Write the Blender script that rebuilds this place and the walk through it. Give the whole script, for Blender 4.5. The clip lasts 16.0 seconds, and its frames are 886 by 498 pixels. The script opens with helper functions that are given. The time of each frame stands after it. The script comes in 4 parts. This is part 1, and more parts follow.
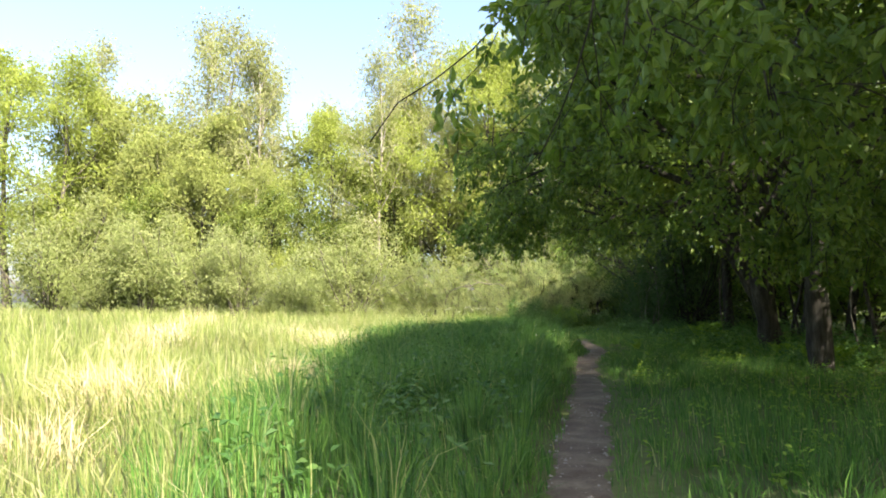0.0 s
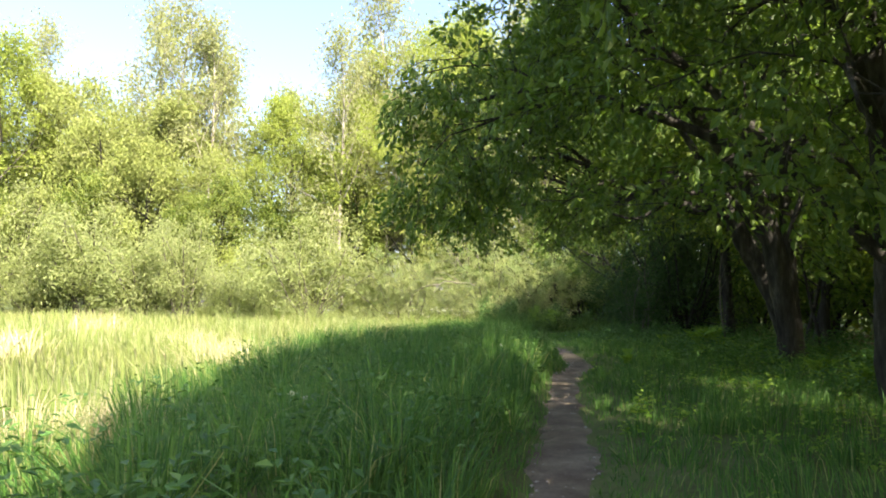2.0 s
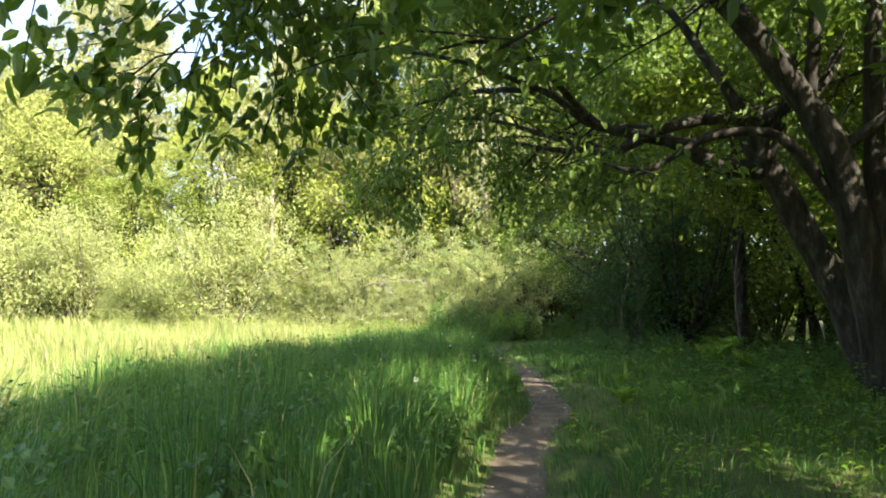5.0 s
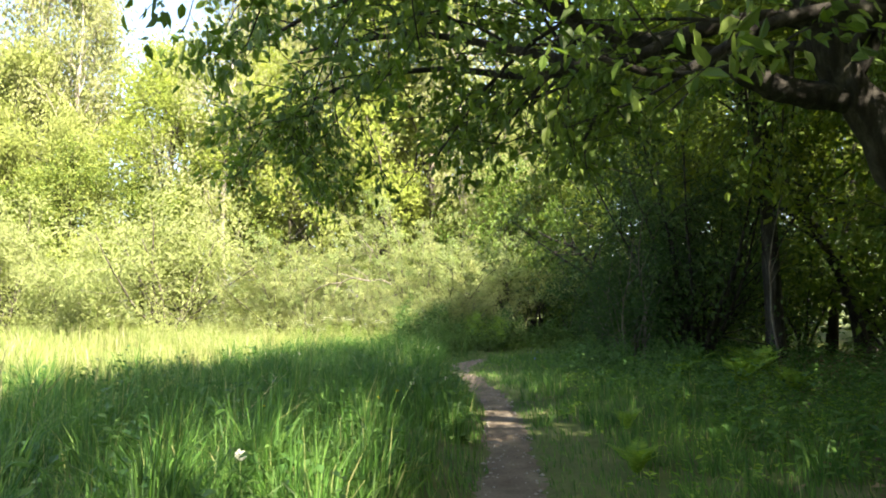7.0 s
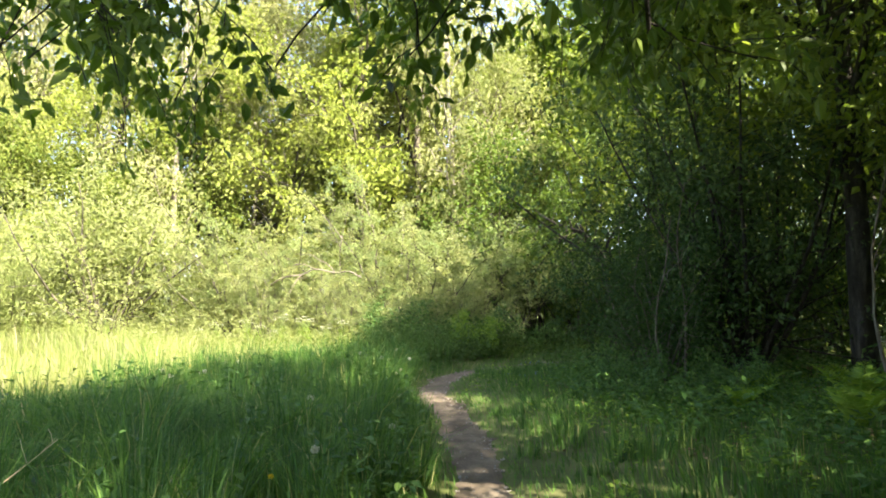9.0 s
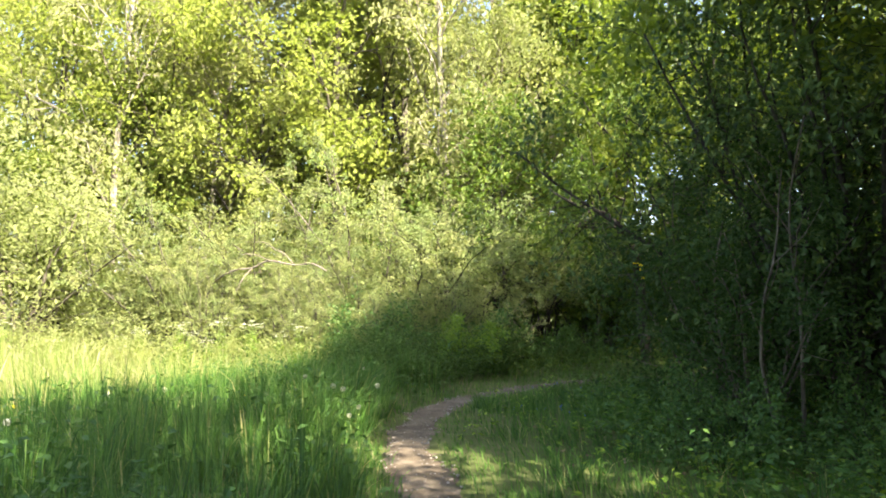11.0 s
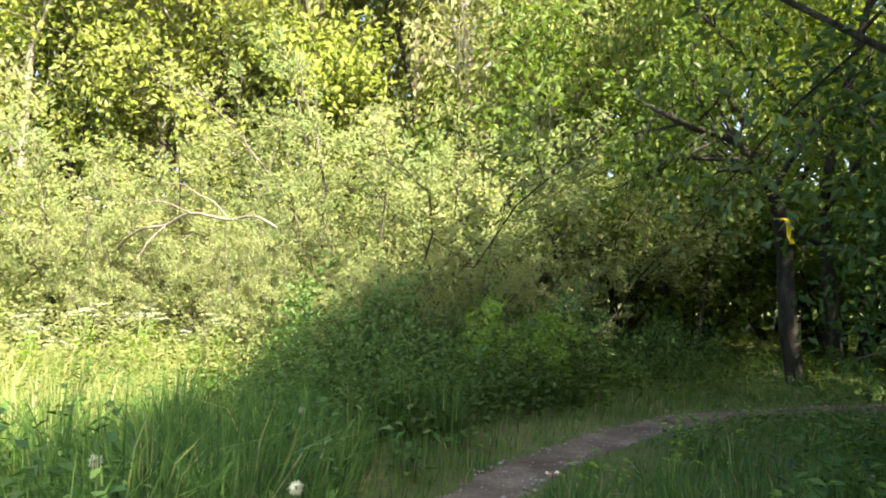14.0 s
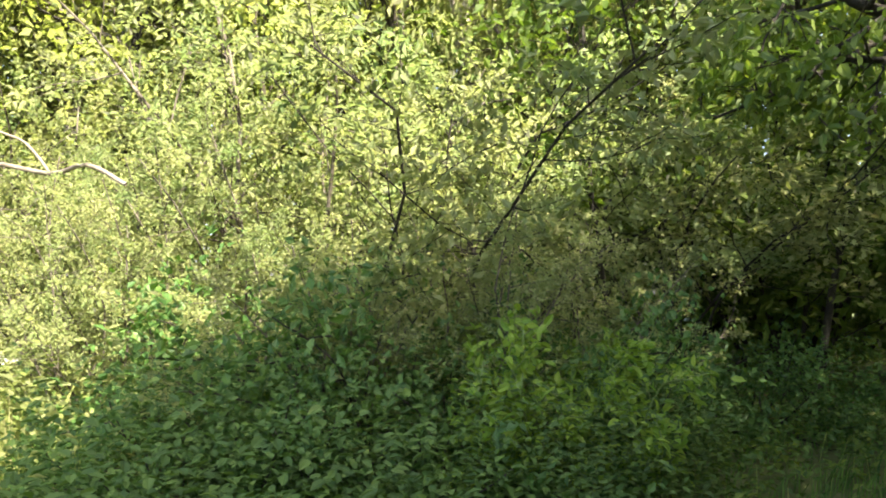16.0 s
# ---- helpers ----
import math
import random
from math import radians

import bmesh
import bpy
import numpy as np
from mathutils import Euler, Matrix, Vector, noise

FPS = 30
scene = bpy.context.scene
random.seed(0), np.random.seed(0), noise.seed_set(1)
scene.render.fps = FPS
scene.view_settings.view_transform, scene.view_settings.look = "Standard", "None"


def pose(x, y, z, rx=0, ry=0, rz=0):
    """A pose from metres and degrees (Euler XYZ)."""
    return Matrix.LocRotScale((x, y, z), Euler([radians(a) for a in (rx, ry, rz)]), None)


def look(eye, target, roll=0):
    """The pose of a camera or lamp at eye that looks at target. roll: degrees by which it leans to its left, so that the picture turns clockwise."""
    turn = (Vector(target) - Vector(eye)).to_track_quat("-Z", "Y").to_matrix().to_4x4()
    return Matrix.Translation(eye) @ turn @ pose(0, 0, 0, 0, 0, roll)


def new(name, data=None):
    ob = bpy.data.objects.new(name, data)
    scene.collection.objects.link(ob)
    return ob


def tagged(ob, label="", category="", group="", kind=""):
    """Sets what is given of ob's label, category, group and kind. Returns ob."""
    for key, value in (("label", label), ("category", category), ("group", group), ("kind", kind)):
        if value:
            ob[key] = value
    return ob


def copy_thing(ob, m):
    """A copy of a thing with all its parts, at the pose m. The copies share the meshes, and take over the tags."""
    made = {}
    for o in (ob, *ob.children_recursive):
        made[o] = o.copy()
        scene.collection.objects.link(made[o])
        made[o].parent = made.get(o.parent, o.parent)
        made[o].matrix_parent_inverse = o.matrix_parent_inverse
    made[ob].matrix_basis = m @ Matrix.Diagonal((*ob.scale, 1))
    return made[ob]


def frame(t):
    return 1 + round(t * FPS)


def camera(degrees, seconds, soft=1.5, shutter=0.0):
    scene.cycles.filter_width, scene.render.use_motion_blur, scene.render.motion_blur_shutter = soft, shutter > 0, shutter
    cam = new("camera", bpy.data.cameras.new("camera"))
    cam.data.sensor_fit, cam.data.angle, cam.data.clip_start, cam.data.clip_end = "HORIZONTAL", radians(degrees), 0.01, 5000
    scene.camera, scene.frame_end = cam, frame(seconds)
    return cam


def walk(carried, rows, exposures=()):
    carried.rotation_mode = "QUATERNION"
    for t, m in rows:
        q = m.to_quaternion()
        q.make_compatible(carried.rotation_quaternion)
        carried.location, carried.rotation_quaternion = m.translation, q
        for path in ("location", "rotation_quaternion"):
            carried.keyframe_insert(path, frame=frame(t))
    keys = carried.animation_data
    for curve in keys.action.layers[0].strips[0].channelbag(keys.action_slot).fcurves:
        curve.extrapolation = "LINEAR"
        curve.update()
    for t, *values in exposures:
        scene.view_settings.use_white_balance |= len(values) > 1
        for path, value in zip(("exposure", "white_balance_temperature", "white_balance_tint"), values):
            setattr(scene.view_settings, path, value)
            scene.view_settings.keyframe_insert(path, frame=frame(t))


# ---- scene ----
cam = camera(64.3, 16.0, soft=1.9)
PATH = [
    (0, (0.636, -0.487, 1.142), (0.593, 1.507, 1.295), 0.1),
    (0.5, (0.833, 0.361, 1.137), (0.806, 2.355, 1.288), 0.0),
    (1, (0.975, 1.257, 1.125), (0.951, 3.252, 1.274), 0.2),
    (1.5, (1.183, 2.052, 1.123), (1.174, 4.046, 1.275), 0.1),
    (2, (1.314, 2.963, 1.163), (1.322, 4.957, 1.318), 0.1),
    (2.5, (1.461, 3.687, 1.143), (1.478, 5.680, 1.300), 0.2),
    (3, (1.620, 4.598, 1.184), (1.658, 6.591, 1.339), 0.2),
    (3.5, (1.755, 5.363, 1.180), (1.802, 7.356, 1.335), 0.3),
    (4, (1.929, 6.284, 1.201), (1.998, 8.276, 1.358), 0.3),
    (4.2, (2.001, 6.632, 1.180), (2.071, 8.625, 1.335), 0.2),
    (6.3, (2.963, 10.220, 1.264), (3.058, 12.211, 1.431), 0.0),
    (6.5, (3.044, 10.570, 1.253), (3.138, 12.561, 1.419), -0.1),
    (7, (3.246, 11.439, 1.212), (3.342, 13.430, 1.379), -0.2),
    (7.5, (3.376, 12.311, 1.255), (3.486, 14.301, 1.424), 0.1),
    (8, (3.514, 13.172, 1.237), (3.620, 15.163, 1.399), 0.0),
    (8.5, (3.666, 14.034, 1.256), (3.782, 16.024, 1.418), 0.1),
    (9, (3.796, 14.899, 1.252), (3.900, 16.890, 1.408), -0.0),
    (9.2, (3.846, 15.234, 1.249), (3.949, 17.225, 1.405), -0.0),
    (11.3, (4.152, 18.941, 1.270), (4.272, 20.931, 1.428), 0.2),
    (11.5, (4.191, 19.262, 1.269), (4.307, 21.252, 1.428), 0.3),
    (12, (4.266, 20.137, 1.317), (4.377, 22.127, 1.476), 0.2),
    (12.5, (4.288, 20.956, 1.294), (4.393, 22.947, 1.454), 0.1),
    (13, (4.343, 21.796, 1.293), (4.446, 23.788, 1.439), 0.3),
    (13.5, (4.313, 22.645, 1.232), (4.400, 24.638, 1.374), 0.6),
    (14, (4.324, 23.505, 1.140), (4.396, 25.500, 1.270), 0.5),
    (14.5, (4.290, 24.465, 1.160), (4.348, 26.459, 1.293), 0.4),
    (15, (4.284, 25.263, 1.170), (4.347, 27.259, 1.293), 0.4),
    (15.5, (4.376, 26.148, 1.223), (4.453, 28.142, 1.350), 0.3),
    (16, (4.544, 27.035, 1.201), (4.628, 29.029, 1.327), 0.1),
]
walk(cam, [(t, look(eye, target, roll)) for t, eye, target, roll in PATH],
     [(0, 1.84, 6650, 13), (4, 2.15, 6700, 12), (7, 2.28, 6850, 11), (9, 2.34, 6950, 11), (12, 2.23, 7000, 13), (16, 2.22, 6900, 14)])

# ---- world and sun ----
SUN_AZ, SUN_EL = (0.57, -0.82), 44.0
world = bpy.data.worlds.new("world")
scene.world = world
world.use_nodes = True
wn = world.node_tree
sky = wn.nodes.new("ShaderNodeTexSky")
sky.sky_type, sky.sun_disc = "NISHITA", False
sky.sun_elevation = radians(SUN_EL)
sky.sun_rotation = math.atan2(SUN_AZ[0], SUN_AZ[1])
sky.dust_density, sky.air_density, sky.ozone_density = 3.0, 1.0, 0.8
wn.links.new(sky.outputs[0], wn.nodes["Background"].inputs[0])
wn.nodes["Background"].inputs[1].default_value = 0.135
sun = new("sun", bpy.data.lights.new("sun", "SUN"))
sun.data.energy, sun.data.angle, sun.data.color = 4.8, radians(0.53), (1.0, 0.92, 0.77)
reach = math.cos(radians(SUN_EL))
sun.matrix_world = look((SUN_AZ[0] * reach * 60, SUN_AZ[1] * reach * 60, 60 * math.sin(radians(SUN_EL))), (0, 0, 0))


# ---- materials ----
def nodes_of(name):
    m = bpy.data.materials.new(name)
    m.use_nodes = True
    nt = m.node_tree
    nt.nodes.clear()
    return m, nt, nt.nodes.new("ShaderNodeOutputMaterial")


def ramp(nt, source, stops):
    r = nt.nodes.new("ShaderNodeValToRGB")
    while len(r.color_ramp.elements) < len(stops):
        r.color_ramp.elements.new(0.5)
    for e, (p, c) in zip(r.color_ramp.elements, stops):
        e.position, e.color = p, (*c, 1)
    nt.links.new(source, r.inputs[0])
    return r.outputs[0]


def noise_of(nt, scale, detail=4.0, rough=0.6):
    tc = nt.nodes.new("ShaderNodeTexCoord")
    n = nt.nodes.new("ShaderNodeTexNoise")
    n.inputs["Scale"].default_value, n.inputs["Detail"].default_value, n.inputs["Roughness"].default_value = scale, detail, rough
    nt.links.new(tc.outputs["Object"], n.inputs["Vector"])
    return n


def mixed(nt, fac, a, b, mode="MIX"):
    m = nt.nodes.new("ShaderNodeMix")
    m.data_type, m.blend_type = "RGBA", mode
    for value, sock in ((fac, m.inputs[0]), (a, m.inputs[6]), (b, m.inputs[7])):
        if isinstance(value, (int, float)):
            sock.default_value = value
        elif isinstance(value, tuple):
            sock.default_value = (*value, 1)
        else:
            nt.links.new(value, sock)
    return m.outputs[2]


def leaf_material(name, stops, patch=0.35, clear=0.4, rough=0.5, patch_scale=0.45, patch_tint=(0.75, 0.85, 0.55), soften=0.3):
    """Thin leaves or blades: each one takes its own tint, light passes partly through."""
    m, nt, out = nodes_of(name)
    geo = nt.nodes.new("ShaderNodeNewGeometry")
    colour = ramp(nt, geo.outputs["Random Per Island"], stops)
    n = noise_of(nt, patch_scale, 3.0)
    shade = ramp(nt, n.outputs[0], [(0.35, (1, 1, 1)), (0.68, patch_tint)])
    colour = mixed(nt, patch, colour, mixed(nt, 1.0, colour, shade, "MULTIPLY"))
    bsdf = nt.nodes.new("ShaderNodeBsdfPrincipled")
    nt.links.new(colour, bsdf.inputs["Base Color"])
    bsdf.inputs["Roughness"].default_value = rough
    bsdf.inputs["Specular IOR Level"].default_value = 0.35
    tr = nt.nodes.new("ShaderNodeBsdfTranslucent")
    nt.links.new(mixed(nt, 1.0, colour, (1.15, 1.2, 0.55), "MULTIPLY"), tr.inputs[0])
    if soften:
        blend = nt.nodes.new("ShaderNodeMix")
        blend.data_type = "VECTOR"
        blend.inputs[0].default_value, blend.inputs[5].default_value = soften, (0, 0, 1)
        nt.links.new(geo.outputs["Normal"], blend.inputs[4])
        norm = nt.nodes.new("ShaderNodeVectorMath")
        norm.operation = "NORMALIZE"
        nt.links.new(blend.outputs[1], norm.inputs[0])
        nt.links.new(norm.outputs[0], bsdf.inputs["Normal"])
    mix = nt.nodes.new("ShaderNodeMixShader")
    mix.inputs[0].default_value = clear
    nt.links.new(bsdf.outputs[0], mix.inputs[1])
    nt.links.new(tr.outputs[0], mix.inputs[2])
    nt.links.new(mix.outputs[0], out.inputs[0])
    return m


def rough_material(name, stops, scale, bump=0.5, rough=0.9, fine=6.0, distance=0.02, stretch=None):
    m, nt, out = nodes_of(name)
    n = noise_of(nt, scale, 6.0, 0.65)
    if stretch:
        mp = nt.nodes.new("ShaderNodeMapping")
        mp.inputs["Scale"].default_value = stretch
        nt.links.new(n.inputs["Vector"].links[0].from_socket, mp.inputs[0])
        nt.links.new(mp.outputs[0], n.inputs["Vector"])
    n2 = noise_of(nt, scale * fine, 5.0, 0.7)
    colour = ramp(nt, n.outputs[0], stops)
    colour = mixed(nt, 0.45, colour, mixed(nt, 1.0, colour, ramp(nt, n2.outputs[0], [(0.3, (0.45, 0.45, 0.45)), (0.7, (1.4, 1.4, 1.4))]), "MULTIPLY"))
    bsdf = nt.nodes.new("ShaderNodeBsdfPrincipled")
    nt.links.new(colour, bsdf.inputs["Base Color"])
    bsdf.inputs["Roughness"].default_value = rough
    bsdf.inputs["Specular IOR Level"].default_value = 0.25
    b = nt.nodes.new("ShaderNodeBump")
    b.inputs["Strength"].default_value, b.inputs["Distance"].default_value = bump, distance
    nt.links.new(mixed(nt, 0.5, n.outputs[0], n2.outputs[0]), b.inputs["Height"])
    nt.links.new(b.outputs[0], bsdf.inputs["Normal"])
    nt.links.new(bsdf.outputs[0], out.inputs[0])
    return m


# meadow grass with straw tips, its tint raised to a sunlit paleness
GRASS_SUNLIT = leaf_material("meadow_grass", [(0.0, (0.13, 0.20, 0.04)), (0.4, (0.22, 0.29, 0.075)), (0.75, (0.29, 0.36, 0.12)), (0.93, (0.37, 0.40, 0.19)), (1.0, (0.50, 0.47, 0.30))],
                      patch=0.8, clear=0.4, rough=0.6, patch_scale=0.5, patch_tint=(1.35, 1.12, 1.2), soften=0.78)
# lush grass whose darker green also carries the trees' shade in its colour
LUSH_SHADED = leaf_material("shaded_lush_grass", [(0.0, (0.028, 0.09, 0.013)), (0.5, (0.066, 0.17, 0.024)), (0.93, (0.125, 0.245, 0.045)), (1.0, (0.34, 0.34, 0.15))],
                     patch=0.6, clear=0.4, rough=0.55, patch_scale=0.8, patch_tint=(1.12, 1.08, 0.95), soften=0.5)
STRAW = leaf_material("dry_straw", [(0.0, (0.42, 0.34, 0.20)), (1.0, (0.62, 0.54, 0.36))], clear=0.25, rough=0.7)
# meadow-side leaves are coloured brighter and yellower, as the sun shows them
LEAF_OAK = leaf_material("oak_leaf", [(0.0, (0.22, 0.26, 0.07)), (0.5, (0.28, 0.32, 0.10)), (1.0, (0.36, 0.38, 0.14))], patch=0.7, soften=0.6)
LEAF_BIRCH = leaf_material("birch_leaf", [(0.0, (0.24, 0.27, 0.11)), (0.5, (0.28, 0.30, 0.13)), (1.0, (0.33, 0.33, 0.16))], patch=0.5, soften=0.6)
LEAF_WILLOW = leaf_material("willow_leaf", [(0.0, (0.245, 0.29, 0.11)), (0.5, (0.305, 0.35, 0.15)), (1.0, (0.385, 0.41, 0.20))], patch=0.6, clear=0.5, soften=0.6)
# sallow leaf lifted to a sunlit paleness; LEAF_WOOD keeps the darker tone
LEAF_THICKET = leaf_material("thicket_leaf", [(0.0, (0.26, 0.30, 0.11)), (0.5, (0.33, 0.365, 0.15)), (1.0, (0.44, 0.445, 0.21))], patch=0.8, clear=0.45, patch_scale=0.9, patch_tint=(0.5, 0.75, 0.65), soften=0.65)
# oak leaf darkened as if shaded, to give depth between the crowns
LEAF_OAK_SHADED = leaf_material("shaded_oak_leaf", [(0.0, (0.10, 0.15, 0.03)), (0.5, (0.17, 0.22, 0.045)), (1.0, (0.27, 0.30, 0.08))], patch=0.6)
LEAF_BRIGHT = leaf_material("maple_leaf", [(0.0, (0.22, 0.28, 0.05)), (0.6, (0.30, 0.36, 0.075)), (1.0, (0.38, 0.42, 0.11))], patch=0.5, clear=0.45, soften=0.6)
# LEAF_WOOD made lighter to stand for sunlit leaves in the wood
LEAF_WOOD_LIT = leaf_material("lit_wood_leaf", [(0.0, (0.12, 0.17, 0.028)), (0.5, (0.17, 0.23, 0.04)), (1.0, (0.25, 0.30, 0.06))], patch=0.5, clear=0.5)
# dark, slightly bluish green: the shade at the bend is in this colour
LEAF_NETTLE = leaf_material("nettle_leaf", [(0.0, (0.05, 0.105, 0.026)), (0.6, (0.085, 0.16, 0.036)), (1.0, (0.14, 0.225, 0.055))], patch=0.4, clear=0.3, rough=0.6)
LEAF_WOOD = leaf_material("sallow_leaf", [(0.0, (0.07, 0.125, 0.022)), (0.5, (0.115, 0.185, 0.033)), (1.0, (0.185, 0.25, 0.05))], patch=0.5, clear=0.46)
LEAF_ELDER = leaf_material("elder_leaf", [(0.0, (0.028, 0.065, 0.016)), (0.6, (0.044, 0.095, 0.023)), (1.0, (0.075, 0.13, 0.034))], patch=0.4, clear=0.35, rough=0.8)
LEAF_DARK = leaf_material("holly_leaf", [(0.0, (0.04, 0.075, 0.02)), (0.6, (0.065, 0.12, 0.03)), (1.0, (0.11, 0.17, 0.045))], patch=0.3, clear=0.2, rough=0.65)
LEAF_BRAMBLE = leaf_material("bramble_leaf", [(0.0, (0.045, 0.115, 0.028)), (0.6, (0.08, 0.175, 0.04)), (1.0, (0.14, 0.24, 0.06))], patch=0.4, clear=0.3)
LEAF_FERN = leaf_material("fern_leaf", [(0.0, (0.14, 0.27, 0.03)), (1.0, (0.28, 0.40, 0.06))], clear=0.4)
LITTER = leaf_material("leaf_litter", [(0.0, (0.10, 0.065, 0.04)), (0.6, (0.20, 0.14, 0.085)), (1.0, (0.36, 0.28, 0.18))], clear=0.1, rough=0.8)
BARK = rough_material("dark_bark", [(0.3, (0.016, 0.014, 0.011)), (0.52, (0.046, 0.042, 0.034)), (0.72, (0.12, 0.112, 0.092))], 9.0, 1.0, 0.95, 4.0, 0.05, (1, 1, 0.22))
PALE_BARK = rough_material("pale_bark", [(0.35, (0.12, 0.10, 0.08)), (0.5, (0.34, 0.31, 0.26)), (0.7, (0.52, 0.48, 0.42))], 4.0, 0.7, 0.85, 6.0, 0.02, (1, 1, 0.5))
MID_BARK = rough_material("grey_bark", [(0.35, (0.06, 0.05, 0.04)), (0.5, (0.13, 0.115, 0.09)), (0.7, (0.24, 0.215, 0.18))], 6.0, 0.7, 0.9, 6.0, 0.02, (1, 1, 0.5))
DEADWOOD = rough_material("dead_wood", [(0.3, (0.16, 0.13, 0.10)), (0.7, (0.34, 0.30, 0.25))], 6.0, 0.6, 0.85, 6.0, 0.01)
SOIL = rough_material("meadow_soil", [(0.3, (0.06, 0.08, 0.022)), (0.55, (0.10, 0.125, 0.038)), (0.75, (0.17, 0.16, 0.075))], 0.9, 0.6, 0.95, 14.0, 0.04)
DIRT = rough_material("trodden_dirt", [(0.3, (0.085, 0.066, 0.047)), (0.5, (0.145, 0.116, 0.084)), (0.72, (0.25, 0.21, 0.16))], 2.2, 0.7, 0.95, 18.0, 0.02)
STONE = rough_material("pebble", [(0.3, (0.20, 0.18, 0.16)), (0.7, (0.40, 0.37, 0.33))], 8.0, 0.3)


def plain_material(name, colour, rough=0.6, clear=0.0):
    return leaf_material(name, [(0.0, tuple(0.85 * c for c in colour)), (1.0, colour)], patch=0.1, clear=clear, rough=rough)


WHITE_PETAL = plain_material("white_petal", (0.80, 0.80, 0.76), clear=0.3)
SEED_FLUFF = plain_material("seed_fluff", (0.74, 0.74, 0.70), clear=0.4)
YELLOW_PETAL = plain_material("yellow_petal", (0.80, 0.62, 0.03), clear=0.2)
BLUE_PETAL = plain_material("blue_petal", (0.12, 0.16, 0.60), clear=0.3)
STEM = plain_material("green_stem", (0.16, 0.24, 0.06))
RIBBON = plain_material("yellow_ribbon", (0.85, 0.66, 0.02), clear=0.3)


# ---- mesh helpers ----
def mesh_of(name, V, F, material, smooth=False):
    V, F = np.asarray(V, np.float32), np.asarray(F, np.int32)
    me = bpy.data.meshes.new(name)
    me.vertices.add(len(V))
    me.vertices.foreach_set("co", V.ravel())
    me.loops.add(F.size)
    me.loops.foreach_set("vertex_index", F.ravel())
    me.polygons.add(len(F))
    me.polygons.foreach_set("loop_start", np.arange(0, F.size, F.shape[1], dtype=np.int32))
    me.polygons.foreach_set("use_smooth", np.full(len(F), smooth))
    me.update(calc_edges=True)
    me.materials.append(material)
    return me


def part(name, VF, material, parent, label="", smooth=False):
    ob = new(name, mesh_of(name, *VF, material, smooth))
    ob.parent = parent
    return tagged(ob, label) if label else ob


def thing(name, label, category, group="", kind=""):
    return tagged(new(name), label, category, group, kind)


def joined(pieces):
    Vs, Fs, n = [], [], 0
    for V, F in pieces:
        Vs.append(V)
        Fs.append(F + n)
        n += len(V)
    return np.concatenate(Vs), np.concatenate(Fs)


def unit(a):
    return a / np.maximum(np.linalg.norm(a, axis=-1, keepdims=True), 1e-9)


def tube(pts, radii, sides=6, lumps=0.0, rng=None):
    """A round tapering limb along a line of points."""
    pts, radii = np.asarray(pts, float), np.asarray(radii, float)
    k = len(pts)
    tan = unit(np.gradient(pts, axis=0))
    ref = np.array([1.0, 0, 0]) if abs(tan[:, 0]).mean() < 0.8 else np.array([0, 1.0, 0])
    u = unit(np.cross(tan, ref))
    v = np.cross(tan, u)
    a = np.linspace(0, 2 * np.pi, sides, endpoint=False)
    r = radii[:, None] * np.ones(sides)
    if lumps and rng is not None:
        r = r * (1 + lumps * rng.normal(size=(k, sides)))
    V = pts[:, None] + r[..., None] * (np.cos(a)[None, :, None] * u[:, None] + np.sin(a)[None, :, None] * v[:, None])
    V = np.concatenate([V.reshape(-1, 3), pts[-1:] + tan[-1:] * radii[-1]])
    i, j = np.meshgrid(np.arange(k - 1), np.arange(sides), indexing="ij")
    j2 = (j + 1) % sides
    F = np.stack([i * sides + j, i * sides + j2, (i + 1) * sides + j2, (i + 1) * sides + j], -1).reshape(-1, 4)
    s = np.arange(sides)
    cap = np.stack([(k - 1) * sides + s, (k - 1) * sides + (s + 1) % sides, np.full(sides, k * sides), np.full(sides, k * sides)], -1)
    T = np.concatenate([F[:, [0, 1, 2]], F[:, [0, 2, 3]], cap[:, :3]])
    return V, T


def leaves(P, D, N, L, W, fine=False, cup=0.14):
    """Folded leaves at P, growing along D, with upper side N, L long and W wide."""
    n = len(P)
    D = unit(D)
    S = unit(np.cross(D, N))
    N = np.cross(S, D)
    L, W = L[:, None], W[:, None]
    tip = P + D * L - N * L * 0.12
    if not fine:
        mid = P + D * L * 0.45
        lf, rt = mid + S * W / 2 + N * W * cup, mid - S * W / 2 + N * W * cup
        V = np.stack([P, rt, tip, lf], 1).reshape(-1, 3)
        b = np.arange(n)[:, None] * 4
        F = np.concatenate([b + [[0, 1, 2]], b + [[0, 2, 3]]])
        return V, F
    l1, r1 = (P + D * L * 0.28 + s * S * W * 0.46 + N * W * cup for s in (1, -1))
    l2, r2 = (P + D * L * 0.66 + s * S * W * 0.40 + N * W * cup * 0.7 for s in (1, -1))
    V = np.stack([P, r1, r2, tip, l2, l1], 1).reshape(-1, 3)
    b = np.arange(n)[:, None] * 6
    F = np.concatenate([b + [[0, 1, 2]], b + [[0, 2, 3]], b + [[0, 3, 4]], b + [[0, 4, 5]]])
    return V, F


def bent(rng, p, d, length, n, wob, up):
    """A crooked line from p along d: wob turns it at random, up bends it to the light."""
    pts = [np.array(p, float)]
    d = unit(np.array(d, float))
    for _ in range(n):
        d = unit(d + rng.normal(size=3) * wob + np.array([0, 0, up]))
        pts.append(pts[-1] + d * length / n)
    return np.array(pts)


def at_line(pts, t):
    x = t * (len(pts) - 1)
    i = min(int(x), len(pts) - 2)
    return pts[i] + (pts[i + 1] - pts[i]) * (x - i), unit(pts[i + 1] - pts[i])


